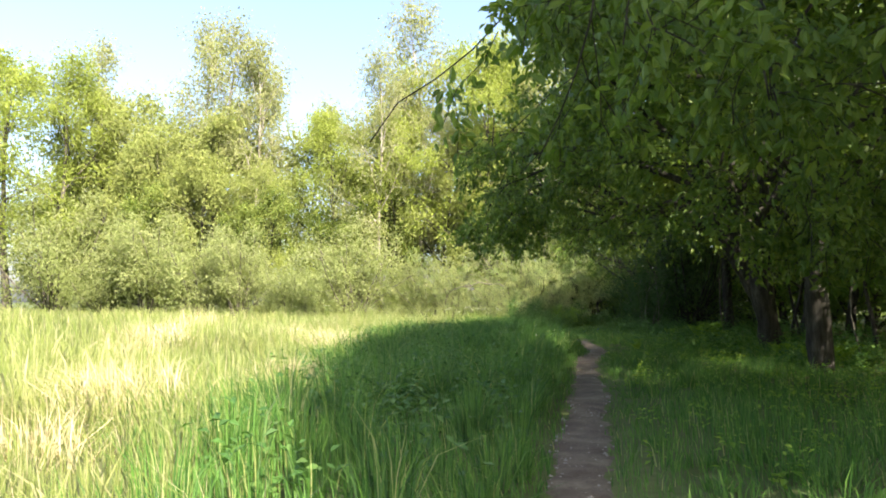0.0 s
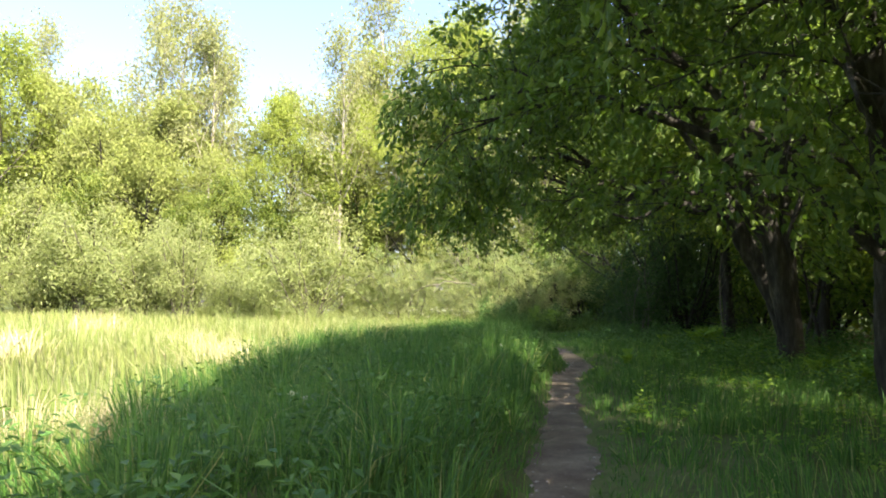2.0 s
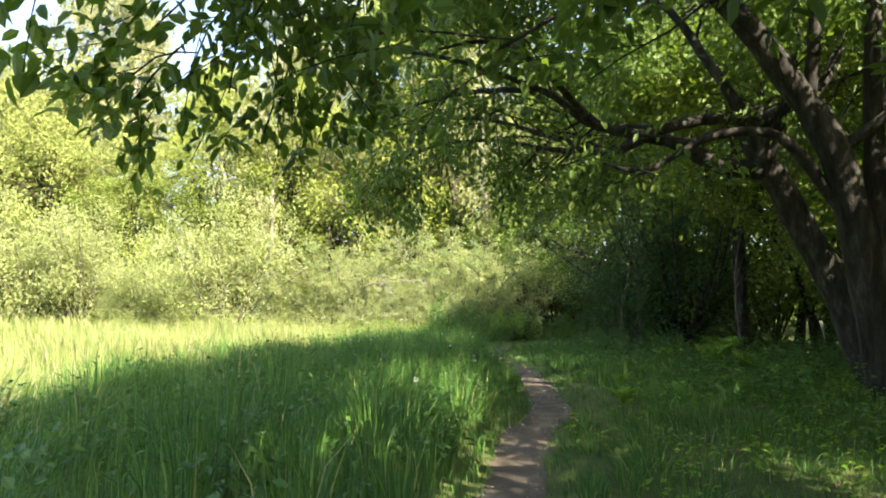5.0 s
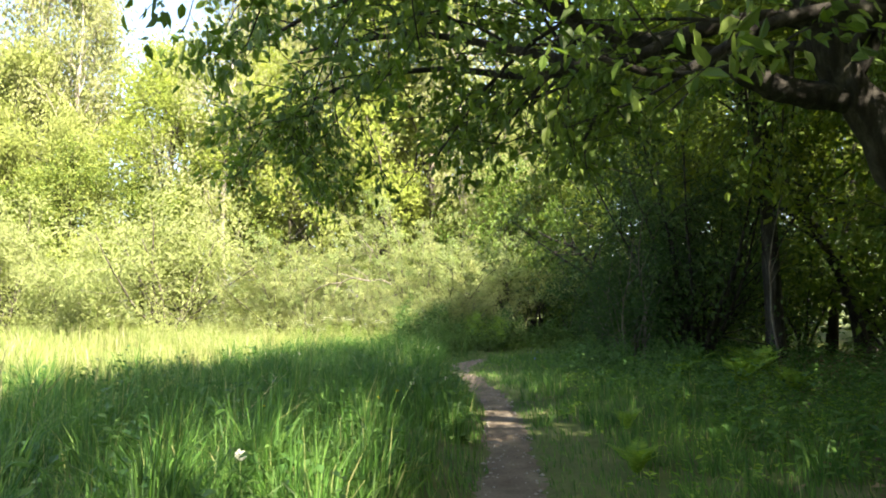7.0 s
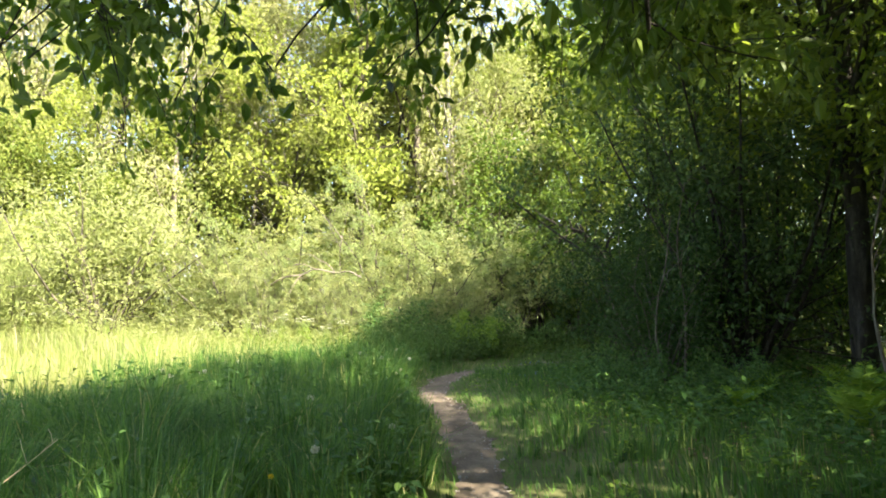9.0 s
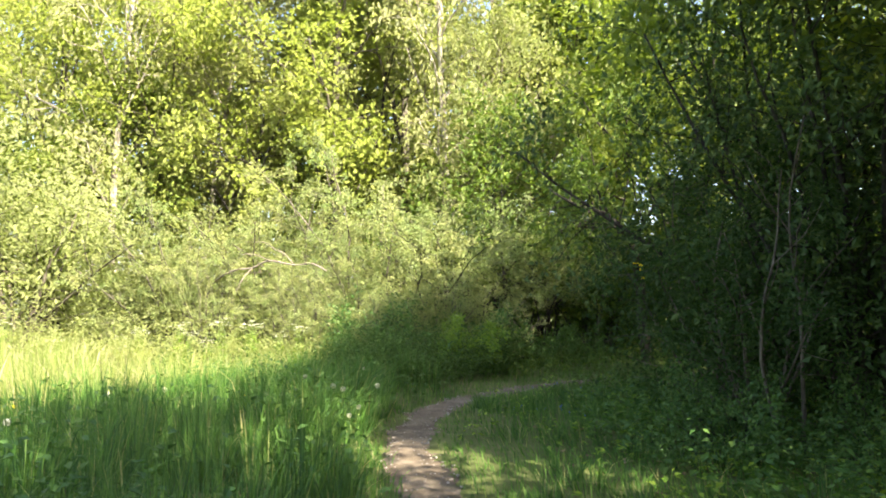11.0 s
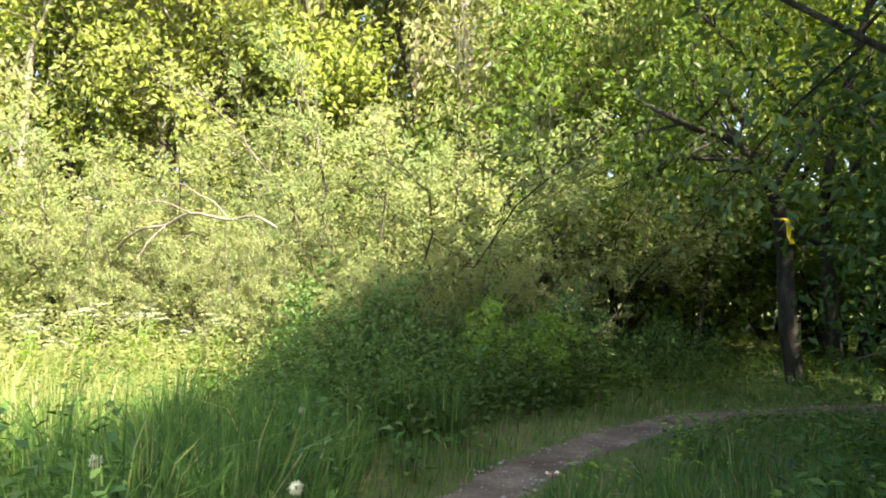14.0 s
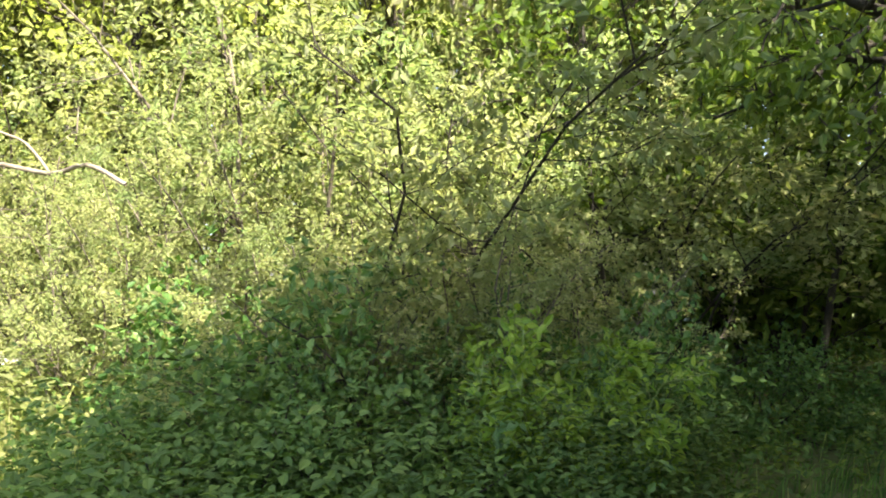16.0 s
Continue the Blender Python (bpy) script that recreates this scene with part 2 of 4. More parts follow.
def offshoots(rng, line, radii, count, t0, length, angle, wob, up, seg, thin=0.55):
    """Side branches along a line, shorter towards its end."""
    out = []
    turn = rng.uniform(0, 6.28)
    for c in range(count):
        t = t0 + (1 - t0) * (c + rng.uniform(0.2, 0.9)) / count
        p, d = at_line(line, min(t, 0.995))
        turn += 2.4 + rng.normal() * 0.4
        a = unit(np.cross(d, rng.normal(size=3)))
        b = np.cross(d, a)
        side = a * math.cos(turn) + b * math.sin(turn)
        ang = radians(angle) * rng.uniform(0.7, 1.25)
        way = d * math.cos(ang) + side * math.sin(ang)
        ln = length * (1.15 - 0.6 * (t - t0) / (1 - t0 + 1e-6)) * rng.uniform(0.7, 1.2)
        pts = bent(rng, p, way, ln, seg, wob, up)
        r0 = np.interp(t, np.linspace(0, 1, len(radii)), radii) * thin
        out.append((pts, np.linspace(r0, r0 * 0.35, len(pts))))
    return out


def foliage(rng, twigs, per, size, ratio, fine, spread, hang, flat=0.6, clear=None):
    """Leaves along twigs, loosely spread about them."""
    P, D = [], []
    for pts, _ in twigs:
        t = rng.uniform(0.1, 1.0, per) ** 0.8
        x = t * (len(pts) - 1)
        i = np.minimum(x.astype(int), len(pts) - 2)
        f = (x - i)[:, None]
        P.append(pts[i] * (1 - f) + pts[i + 1] * f + rng.normal(size=(per, 3)) * spread)
        D.append(unit(pts[i + 1] - pts[i]) * 0.5 + rng.normal(size=(per, 3)) * 0.7 - np.array([0, 0, hang]))
    P, D = np.concatenate(P), np.concatenate(D)
    N = rng.normal(size=P.shape) * (1 - flat) + np.array([0, 0, flat])
    L = size * rng.uniform(0.6, 1.25, len(P))
    keep = P[:, 2] > 0.05
    if clear:
        keep &= clear(P)
    return leaves(P[keep], D[keep], N[keep], L[keep], L[keep] * ratio, fine)


def dress(root, rng, trunk, limbs, branches, twigs, wood, leaf, per, size, ratio=0.55, fine=False, spread=0.12, hang=0.2, near=False, flat=0.6, trunk_name="trunk", clear=None):
    """Puts trunk, limbs, twigs and crown under a tree. near: its thin twigs show one by one."""
    for pts, r in trunk:
        part(trunk_name, tube(pts, r, 14 if near else 7, 0.08, rng), wood, root, smooth=True)
    for pts, r in limbs:
        part("limb", tube(pts, r, 8 if near else 4, 0.06, rng), wood, root, smooth=True)
    shoots = [tube(p, np.maximum(r, 0.005), 5 if near else 3) for p, r in branches]
    if near:
        shoots += [tube(p, np.maximum(r, 0.003), 3) for p, r in twigs]
    if shoots:
        tagged(part("twig_mass", joined(shoots), wood, root, smooth=True), kind="stuff")
    tagged(part("crown", foliage(rng, twigs, per, size, ratio, fine, spread, hang, flat, clear), leaf, root), kind="stuff")
    return root


def grown_tree(name, label, category, seed, height, girth, clear_stem, spread_len, n_limb, n_branch, n_twig, per, size, wood, leaf, taper=0.5, limb_angle=55, limb_up=0.06, hang=0.2, twig_len=0.7, ratio=0.55, jitter=0.22, group="", fine=False, near=False):
    """A tree from its trunk to its leaves, standing at the origin."""
    rng = np.random.default_rng(seed)
    root = thing(name, label, category, group)
    line = bent(rng, (0, 0, -0.1), (0, 0, 1), height * 0.94, 9, 0.07, 0.05)
    rad = girth * (np.linspace(1, 0.12, 10) ** 0.9)
    rad[0] *= 1.35
    limbs = []
    turn = rng.uniform(0, 6)
    for k in range(n_limb):
        t = clear_stem + (0.98 - clear_stem) * (k + rng.uniform(0.1, 0.8)) / n_limb
        p, d = at_line(line, min(t, 0.99))
        turn += 2.4 + rng.normal() * 0.35
        s = (t - clear_stem) / (1 - clear_stem)
        ln = spread_len * (math.sin(math.pi * (0.22 + 0.70 * s)) ** 0.8) * rng.uniform(0.75, 1.2) * (1 - taper * s * 0.5)
        a = radians(limb_angle * (1.15 - 0.6 * s))
        way = np.array([math.cos(turn) * math.sin(a), math.sin(turn) * math.sin(a), math.cos(a)])
        pts = bent(rng, p, way, ln, 6, 0.14, limb_up)
        r0 = np.interp(t, np.linspace(0, 1, 10), rad) * 0.6
        limbs.append((pts, np.linspace(r0, r0 * 0.25, 7)))
    branches, twigs = [], []
    for pts, r in limbs:
        branches += offshoots(rng, pts, r, n_branch, 0.2, spread_len * 0.42, 55, 0.16, 0.02, 4)
        twigs += offshoots(rng, pts, r, 3, 0.7, twig_len, 45, 0.2, -0.03, 3)
    for pts, r in branches:
        twigs += offshoots(rng, pts, r, n_twig, 0.15, twig_len, 50, 0.22, -0.04, 3)
    return dress(root, rng, [(line, rad)], limbs, branches, twigs, wood, leaf, per, size, ratio, fine, jitter, hang, near)


def grown_shrub(name, label, category, seed, height, width, n_stem, n_branch, n_twig, per, size, wood, leaf, ratio=0.5, hang=0.1, jitter=0.1, twig_len=0.5, girth=0.035, group="", fine=False, arch=0.0, near=False, crook=0.1, bare=0.1):
    """A shrub of many stems from one stool, leafy down to the ground."""
    rng = np.random.default_rng(seed)
    root = thing(name, label, category, group)
    stems = []
    for k in range(n_stem):
        a = 2.4 * k + rng.normal() * 0.3
        lean = width / 2 / height * math.sqrt((k + 0.5) / n_stem) * 1.25
        p = (0.15 * math.cos(a), 0.15 * math.sin(a), -0.05)
        ln = height * math.sqrt(1 + lean * lean) * (1.0 - 0.28 * (k + 0.5) / n_stem) * rng.uniform(0.8, 1.08)
        pts = bent(rng, p, (lean * math.cos(a), lean * math.sin(a), 1), ln, 7, crook, 0.02 - arch)
        stems.append((pts, np.linspace(girth, girth * 0.3, 8)))
    branches, twigs = [], []
    for pts, r in stems:
        branches += offshoots(rng, pts, r, n_branch, bare, width * 0.27, 55, 0.16, 0.0, 4)
        twigs += offshoots(rng, pts, r, 4, 0.5, twig_len, 45, 0.2, 0, 3)
    for pts, r in branches:
        twigs += offshoots(rng, pts, r, n_twig, 0.1, twig_len, 50, 0.22, -0.02, 3)
    return dress(root, rng, stems, [], branches, twigs, wood, leaf, per, size, ratio, fine, jitter, hang, near, trunk_name="stem")


def placed(ob, x, y, turn=0.0, size=1.0, z=None, tall=1.0):
    ob.matrix_basis = stand(x, y, turn, size, z, tall)
    return ob


def stand(x, y, turn=0.0, size=1.0, z=None, tall=1.0):
    return Matrix.LocRotScale((x, y, ground_z(x, y) if z is None else z), Euler((0, 0, radians(turn))), (size, size, size * tall))


# ---- ground ----
# the middle of the trodden path, from behind the start to the bend into the wood
TRAIL = np.array([(-0.6, -8), (0.1, -3), (0.75, 0.5), (1.35, 3.8), (1.78, 6.05), (2.36, 9), (3.3, 14.3), (3.88, 16.05), (4.15, 18), (4.36, 20.5), (4.35, 22.8),
                  (4.2, 24.7), (4.25, 25.9), (4.55, 27.3), (5.0, 28.2), (5.7, 29.1), (6.7, 30.1), (8.0, 30.7), (10.5, 31.2), (14, 31.5)])


def smooth_line(pts, n):
    out = []
    for k in range(len(pts) - 1):
        p0, p1, p2, p3 = pts[max(k - 1, 0)], pts[k], pts[k + 1], pts[min(k + 2, len(pts) - 1)]
        for t in np.linspace(0, 1, n, endpoint=False):
            out.append(0.5 * (2 * p1 + (p2 - p0) * t + (2 * p0 - 5 * p1 + 4 * p2 - p3) * t * t + (3 * p1 - p0 - 3 * p2 + p3) * t ** 3))
    return np.array(out + [pts[-1]])


TRAIL_FINE = smooth_line(TRAIL, 12)


def trail_gap(x, y):
    """Distance to the path, and on which side of it (right: plus)."""
    x, y = np.atleast_1d(np.asarray(x, float)), np.atleast_1d(np.asarray(y, float))
    best, side = np.full(x.shape, 1e9), np.ones(x.shape)
    for a, b in zip(TRAIL_FINE[:-1], TRAIL_FINE[1:]):
        d = b - a
        t = np.clip(((x - a[0]) * d[0] + (y - a[1]) * d[1]) / (d @ d), 0, 1)
        ex, ey = x - a[0] - t * d[0], y - a[1] - t * d[1]
        q = np.hypot(ex, ey)
        m = q < best
        best = np.where(m, q, best)
        side = np.where(m, np.where(d[0] * ey - d[1] * ex > 0, -1, 1), side)
    return best, side


def smoothstep(a, b, v):
    t = np.clip((v - a) / (b - a), 0, 1)
    return t * t * (3 - 2 * t)


def ground_sheet(x, y):
    """Height of the ground: flat by the path, which is worn in, rising a little into the meadow."""
    g, side = trail_gap(x, y)
    rise = (0.24 * smoothstep(2, 16, g) + 0.10 * smoothstep(0.3, 1.1, g)) * (side < 0) + 0.22 * smoothstep(1.5, 9, g) * (side > 0)
    near = np.exp(-(np.hypot(x, y - 15) / 90) ** 2)
    lumps = 0.05 * np.sin(x * 0.9 + 1.3 * np.sin(y * 0.5)) * np.cos(y * 0.8 + 0.7 * np.sin(x * 0.6)) * smoothstep(0.4, 1.5, g)
    return rise + lumps * near - 0.05 * (1 - smoothstep(0.15, 0.45, g))


def ground_z(x, y):
    return float(ground_sheet(np.array([x]), np.array([y]))[0])


def axis(lo, hi, step, far):
    mid = np.arange(lo, hi + step / 2, step)
    out = np.array([1, 2.5, 5, 10, 20, 45, 100, 220, 500, 1100])
    return np.concatenate([lo - out[::-1] * far, mid, hi + out * far])


gx, gy = axis(-8, 12, 0.25, 2.0), axis(-4, 36, 0.25, 2.0)
GX, GY = np.meshgrid(gx, gy, indexing="ij")
V = np.stack([GX.ravel(), GY.ravel(), ground_sheet(GX.ravel(), GY.ravel())], -1)
i, j = np.meshgrid(np.arange(len(gx) - 1), np.arange(len(gy) - 1), indexing="ij")
q = i * len(gy) + j
ground = new("ground", mesh_of("ground", V, np.stack([q, q + len(gy), q + len(gy) + 1, q + 1], -1).reshape(-1, 4), SOIL, True))
tagged(ground, "earth of the meadow and wood floor, mossy green-brown", "ground", kind="structure")

# the trodden path: a strip with frayed edges
rng = np.random.default_rng(3)
strip_line = smooth_line(TRAIL, 26)
tan = unit(np.gradient(strip_line, axis=0))
nor = np.stack([tan[:, 1], -tan[:, 0]], -1)
half = 0.24 + 0.03 * np.sin(np.arange(len(strip_line)) * 0.21) + rng.normal(size=len(strip_line)) * 0.03
cols = np.linspace(-1, 1, 9)
XY = strip_line[:, None] + nor[:, None] * (half[:, None] * cols)[..., None]
Z = ground_sheet(XY[..., 0].ravel(), XY[..., 1].ravel()).reshape(XY.shape[:2]) + 0.022 - 0.03 * np.abs(cols) ** 6 + rng.normal(size=XY.shape[:2]) * 0.004
V = np.concatenate([XY, Z[..., None]], -1).reshape(-1, 3)
i, j = np.meshgrid(np.arange(len(strip_line) - 1), np.arange(8), indexing="ij")
q = i * 9 + j
tagged(new("path", mesh_of("path", V, np.stack([q, q + 1, q + 10, q + 9], -1).reshape(-1, 4), DIRT, True)),
       "narrow trodden footpath of dry grey-brown earth", "footpath", kind="structure")


# ---- grass ----
def wave(x, y, f):
    return 0.5 + 0.25 * (np.sin(x * f + 2.1 * np.sin(y * f * 0.7)) + np.sin(y * f * 1.3 + 1.7 * np.sin(x * f * 0.9 + 1)))


def blades(rng, x, y, height, width, lean=0.55, way=None):
    """Curved three-faced blades standing on the ground."""
    n = len(x)
    z = ground_sheet(x, y)
    a = 5.0 * wave(x, y, 0.55) + 1.6 * wave(y, x, 2.3) + rng.normal(size=n) * 0.9
    if way is not None:
        a = way
    face = rng.uniform(0, 6.283, n)
    ln = np.abs(rng.normal(size=n) * 0.7 + 0.5) * lean * (0.35 + 1.5 * wave(x + 3, y, 0.8))
    w = np.stack([np.cos(face), np.sin(face), np.zeros(n)], -1) * (width / 2)[:, None]
    bend = np.stack([np.cos(a), np.sin(a), np.zeros(n)], -1) * (height * ln)[:, None]
    up = np.array([0, 0, 1.0]) * height[:, None]
    base = np.stack([x, y, z - 0.02], -1)
    mid = base + bend * 0.35 + up * 0.58
    tip = base + bend + up * (1 - 0.25 * np.minimum(ln, 1.2))[:, None]
    V = np.stack([base - w, base + w, mid - w * 0.75, mid + w * 0.75, tip], 1).reshape(-1, 3)
    b = np.arange(n)[:, None] * 5
    return V, np.concatenate([b + [[0, 1, 3]], b + [[0, 3, 2]], b + [[2, 3, 4]]])


def sward(name, seed, n, x0, x1, y0, y1, tall, width, material, label, keep):
    rng = np.random.default_rng(seed)
    x, y = rng.uniform(x0, x1, n), rng.uniform(y0, y1, n)
    tuft = rng.integers(0, max(n // 9, 1), n)
    tx, ty = rng.uniform(x0, x1, max(n // 9, 1)), rng.uniform(y0, y1, max(n // 9, 1))
    clump = rng.uniform(size=n) < 0.6
    x = np.where(clump, tx[tuft] + rng.normal(size=n) * 0.07, x)
    y = np.where(clump, ty[tuft] + rng.normal(size=n) * 0.07, y)
    g, side = trail_gap(x, y)
    ok = keep(x, y, g, side) > rng.uniform(size=n)
    x, y, g = x[ok], y[ok], g[ok]
    h = tall * (0.45 + 0.55 * smoothstep(0.2, 1.4, g)) * (0.6 + 0.8 * wave(x, y, 1.1)) * rng.uniform(0.5, 1.25, len(x))
    ob = new(name, mesh_of(name, *blades(rng, x, y, h, width * rng.uniform(0.6, 1.3, len(x))), material))
    return tagged(ob, label, "grass", kind="stuff")


def tussocks(name, seed, n, per, x0, x1, y0, y1, tall, width, material, label, keep):
    """Thick tufts whose blades lean outwards, standing proud of the sward."""
    rng = np.random.default_rng(seed)
    cx, cy = rng.uniform(x0, x1, n), rng.uniform(y0, y1, n)
    g, side = trail_gap(cx, cy)
    ok = keep(cx, cy, g, side) * (0.25 + 1.2 * wave(cx, cy, 1.3)) > rng.uniform(size=n)
    cx, cy, g = cx[ok], cy[ok], g[ok]
    big = rng.uniform(0.6, 1.3, len(cx)) * (0.7 + 0.3 * smoothstep(0.3, 1.0, g))
    k = np.repeat(np.arange(len(cx)), per)
    a, q = rng.uniform(0, 6.283, len(k)), np.sqrt(rng.uniform(size=len(k)))
    r = 0.13 * big[k] * q
    sweep = rng.uniform(0, 6.283, len(cx))[k]
    way = np.arctan2(np.sin(a) + 0.6 * np.sin(sweep), np.cos(a) + 0.6 * np.cos(sweep)) + rng.normal(size=len(k)) * 0.3
    h = tall * big[k] * rng.uniform(0.55, 1.1, len(k)) * (1.1 - 0.3 * q)
    V, F = blades(rng, cx[k] + r * np.cos(a), cy[k] + r * np.sin(a), h, width * rng.uniform(0.6, 1.3, len(k)), 0.62, way)
    return tagged(new(name, mesh_of(name, V, F, material)), label, "grass", kind="stuff")


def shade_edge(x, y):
    """Metres from the edge of the trees' shade, plus inside it: lush grass, coloured darker, goes there."""
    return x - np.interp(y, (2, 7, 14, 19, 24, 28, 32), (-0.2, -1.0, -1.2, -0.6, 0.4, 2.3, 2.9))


sward("shaded_lush_grass", 11, 230000, -3.5, 10.5, 1.5, 33.5, 0.33, 0.009, LUSH_SHADED, "lush tall grass beside the path, coloured deep green for the tree shade, straw tips",
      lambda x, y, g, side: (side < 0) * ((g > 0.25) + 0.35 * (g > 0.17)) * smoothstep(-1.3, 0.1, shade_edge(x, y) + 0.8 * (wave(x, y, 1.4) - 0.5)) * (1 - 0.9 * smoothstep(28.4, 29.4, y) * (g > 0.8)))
tussocks("grass_tussocks", 15, 1500, 75, -2.5, 5.5, 1.5, 31, 0.66, 0.010, LUSH_SHADED, "thick leaning grass tussocks coloured deep green for the tree shade",
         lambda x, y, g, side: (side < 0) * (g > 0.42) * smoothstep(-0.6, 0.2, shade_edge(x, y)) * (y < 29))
# the pale sunlit tint stops where the tree shade begins
tussocks("meadow_tussocks", 16, 1500, 45, -9, 3, 2, 33, 0.52, 0.010, GRASS_SUNLIT, "leaning tufts of pale sunlit meadow grass",
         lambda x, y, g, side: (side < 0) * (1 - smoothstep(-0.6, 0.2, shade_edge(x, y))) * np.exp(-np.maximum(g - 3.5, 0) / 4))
tussocks("verge_tussocks", 17, 800, 45, 1.5, 8.5, 1.5, 29, 0.32, 0.010, LUSH_SHADED, "low tussocks of shaded grass on the verge",
         lambda x, y, g, side: (side > 0) * (g > 0.4) * np.clip(1.2 - g / 5, 0, 1))
sward("meadow_grass", 14, 130000, -8, 4, 1.5, 33, 0.40, 0.0075, GRASS_SUNLIT, "soft sunny meadow grass, yellow-green with straw tips",
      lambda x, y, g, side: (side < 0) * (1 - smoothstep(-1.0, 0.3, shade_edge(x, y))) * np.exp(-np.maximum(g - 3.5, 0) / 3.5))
sward("meadow_grass", 12, 68000, -45, 4, 6, 46, 0.50, 0.024, GRASS_SUNLIT, "sunlit open meadow grass, yellow-green and feathery",
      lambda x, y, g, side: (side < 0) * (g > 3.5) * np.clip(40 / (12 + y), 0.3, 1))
sward("verge_grass", 13, 110000, 1, 10.5, 1.5, 31, 0.20, 0.009, LUSH_SHADED, "short lush shaded grass between path and wood",
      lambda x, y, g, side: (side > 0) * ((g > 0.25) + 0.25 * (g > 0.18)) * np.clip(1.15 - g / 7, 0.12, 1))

# ---- left edge of the meadow: shrubs before trees ----
def scatter(protos, spots, seed, lo=0.85, hi=1.15):
    """Stands the first tree of each kind and copies at the spots: kind, x, y, size."""
    rng = np.random.default_rng(seed)
    used = set()
    for k, x, y, s in spots:
        turn, tall = rng.uniform(0, 360), rng.uniform(lo, hi)
        if k in used:
            copy_thing(protos[k], stand(x, y, turn, s, None, tall))
        else:
            placed(protos[k], x, y, turn, s, None, tall)
            used.add(k)


OAK_LABEL = "leafy young oak with yellow-green spring crown behind the shrubs"
edge_trees = [
    grown_tree("oak_tree", OAK_LABEL, "tree", 21, 11, 0.17, 0.12, 4.4, 14, 6, 4, 27, 0.20, BARK, LEAF_OAK, group="meadow edge trees", jitter=0.28),
    grown_tree("oak_tree", OAK_LABEL, "tree", 22, 9, 0.14, 0.08, 4.0, 14, 6, 4, 27, 0.20, BARK, LEAF_OAK_SHADED, group="meadow edge trees", jitter=0.28),
    grown_tree("birch_tree", "tall slender birch with airy pale crown and grey-white trunk", "tree", 23, 15, 0.14, 0.2, 3.4, 18, 6, 4, 15, 0.18, PALE_BARK, LEAF_BIRCH, limb_angle=40, hang=0.6, group="meadow edge trees", jitter=0.3),
    grown_tree("maple_tree", "fresh bright green broadleaf tree with dense rounded crown", "tree", 24, 13, 0.18, 0.15, 5.0, 14, 6, 4, 48, 0.165, MID_BARK, LEAF_BRIGHT, group="meadow edge trees", jitter=0.28),
]
rng = np.random.default_rng(40)
spots = []
for k in range(15):
    x = -27 + 2.4 * k + rng.normal() * 0.5
    y = 38.0 + 0.010 * (x - 4) ** 2 + rng.normal() * 0.8
    spots.append((int(rng.choice([0, 1, 1])), x, y, rng.uniform(0.75, 1.0)))
for k in range(17):
    x = -33 + 2.5 * k + rng.normal() * 0.6
    y = 44.0 + 0.010 * (x - 4) ** 2 + rng.normal() * 1.2
    kind = (0, 2, 0, 2, 0)[k % 5]
    spots.append((kind, x, y, rng.uniform(0.98, 1.12) * (1.25 if kind == 0 else 1.0)))
spots += [(3, -26.5, 46, 1.2), (3, -30, 47, 1.25), (2, -12.2, 44, 0.98), (2, -3.6, 37.8, 0.8), (2, -1.8, 39.5, 0.75), (2, 5.2, 37.0, 0.8), (0, -19, 46.5, 1.4), (2, -16.5, 47, 1.1), (0, -24, 49, 1.45), (0, -21.5, 50, 1.5), (0, -14.5, 49, 1.45), (3, 1.8, 38.6, 0.85), (3, 4.6, 41.0, 0.9), (0, 8.0, 38.2, 0.95),
          (3, -2.6, 40.5, 0.75), (3, -6.4, 41.5, 0.8), (3, 0.2, 43.0, 0.95), (0, -10.5, 41.5, 0.85), (0, -15.5, 43.5, 1.2), (0, -18.6, 44, 1.15), (0, 3.4, 44.0, 1.1), (0, -4.4, 45, 1.15)]
scatter(edge_trees, spots, 41)

edge_shrubs = [
    grown_shrub("willow_shrub", "rounded grey-green willow shrub in full leaf at the meadow edge", "shrub", 31, 3.4, 4.8, 13, 6, 5, 28, 0.125, MID_BARK, LEAF_WILLOW, ratio=0.42, group="meadow edge shrubs", jitter=0.2),
    grown_shrub("willow_shrub", "rounded grey-green willow shrub in full leaf at the meadow edge", "shrub", 32, 2.6, 4.0, 12, 6, 5, 28, 0.125, MID_BARK, LEAF_WILLOW, ratio=0.42, group="meadow edge shrubs", jitter=0.2),
    grown_shrub("hazel_shrub", "bushy yellow-green hazel shrub at the meadow edge", "shrub", 33, 4.5, 4.2, 12, 6, 4, 15, 0.18, BARK, LEAF_OAK, ratio=0.65, group="meadow edge shrubs", jitter=0.16),
]
spots = [(0, -4.6, 35.0, 1.25), (1, -8.0, 35.2, 0.95), (0, -11.2, 37.2, 0.9), (1, -13.6, 38.0, 1.5), (0, -17.0, 39.6, 1.3), (1, -20.5, 41.0, 1.1), (0, -24.5, 43.0, 1.5), (2, -14.8, 37.6, 0.5), (2, -9.4, 35.4, 0.45), (1, -6.6, 34.0, 0.7),
         (2, -8.8, 38.0, 1.1), (2, -12.5, 40.0, 1.2), (2, -17.5, 42.5, 1.3), (2, -2.2, 37.5, 1.2), (2, -5.5, 38.2, 1.3), (2, 0.3, 36.4, 1.1), (1, -1.2, 35.2, 0.85),
         (2, -21.5, 44.0, 1.3), (2, -26.5, 46.0, 1.3)]
scatter(edge_shrubs, spots, 42)


# ---- trees over the path ----
def limb(points, r0, r1, n=5):
    pts = smooth_line(np.array(points, float), n)
    return pts, np.linspace(r0, r1, len(pts))


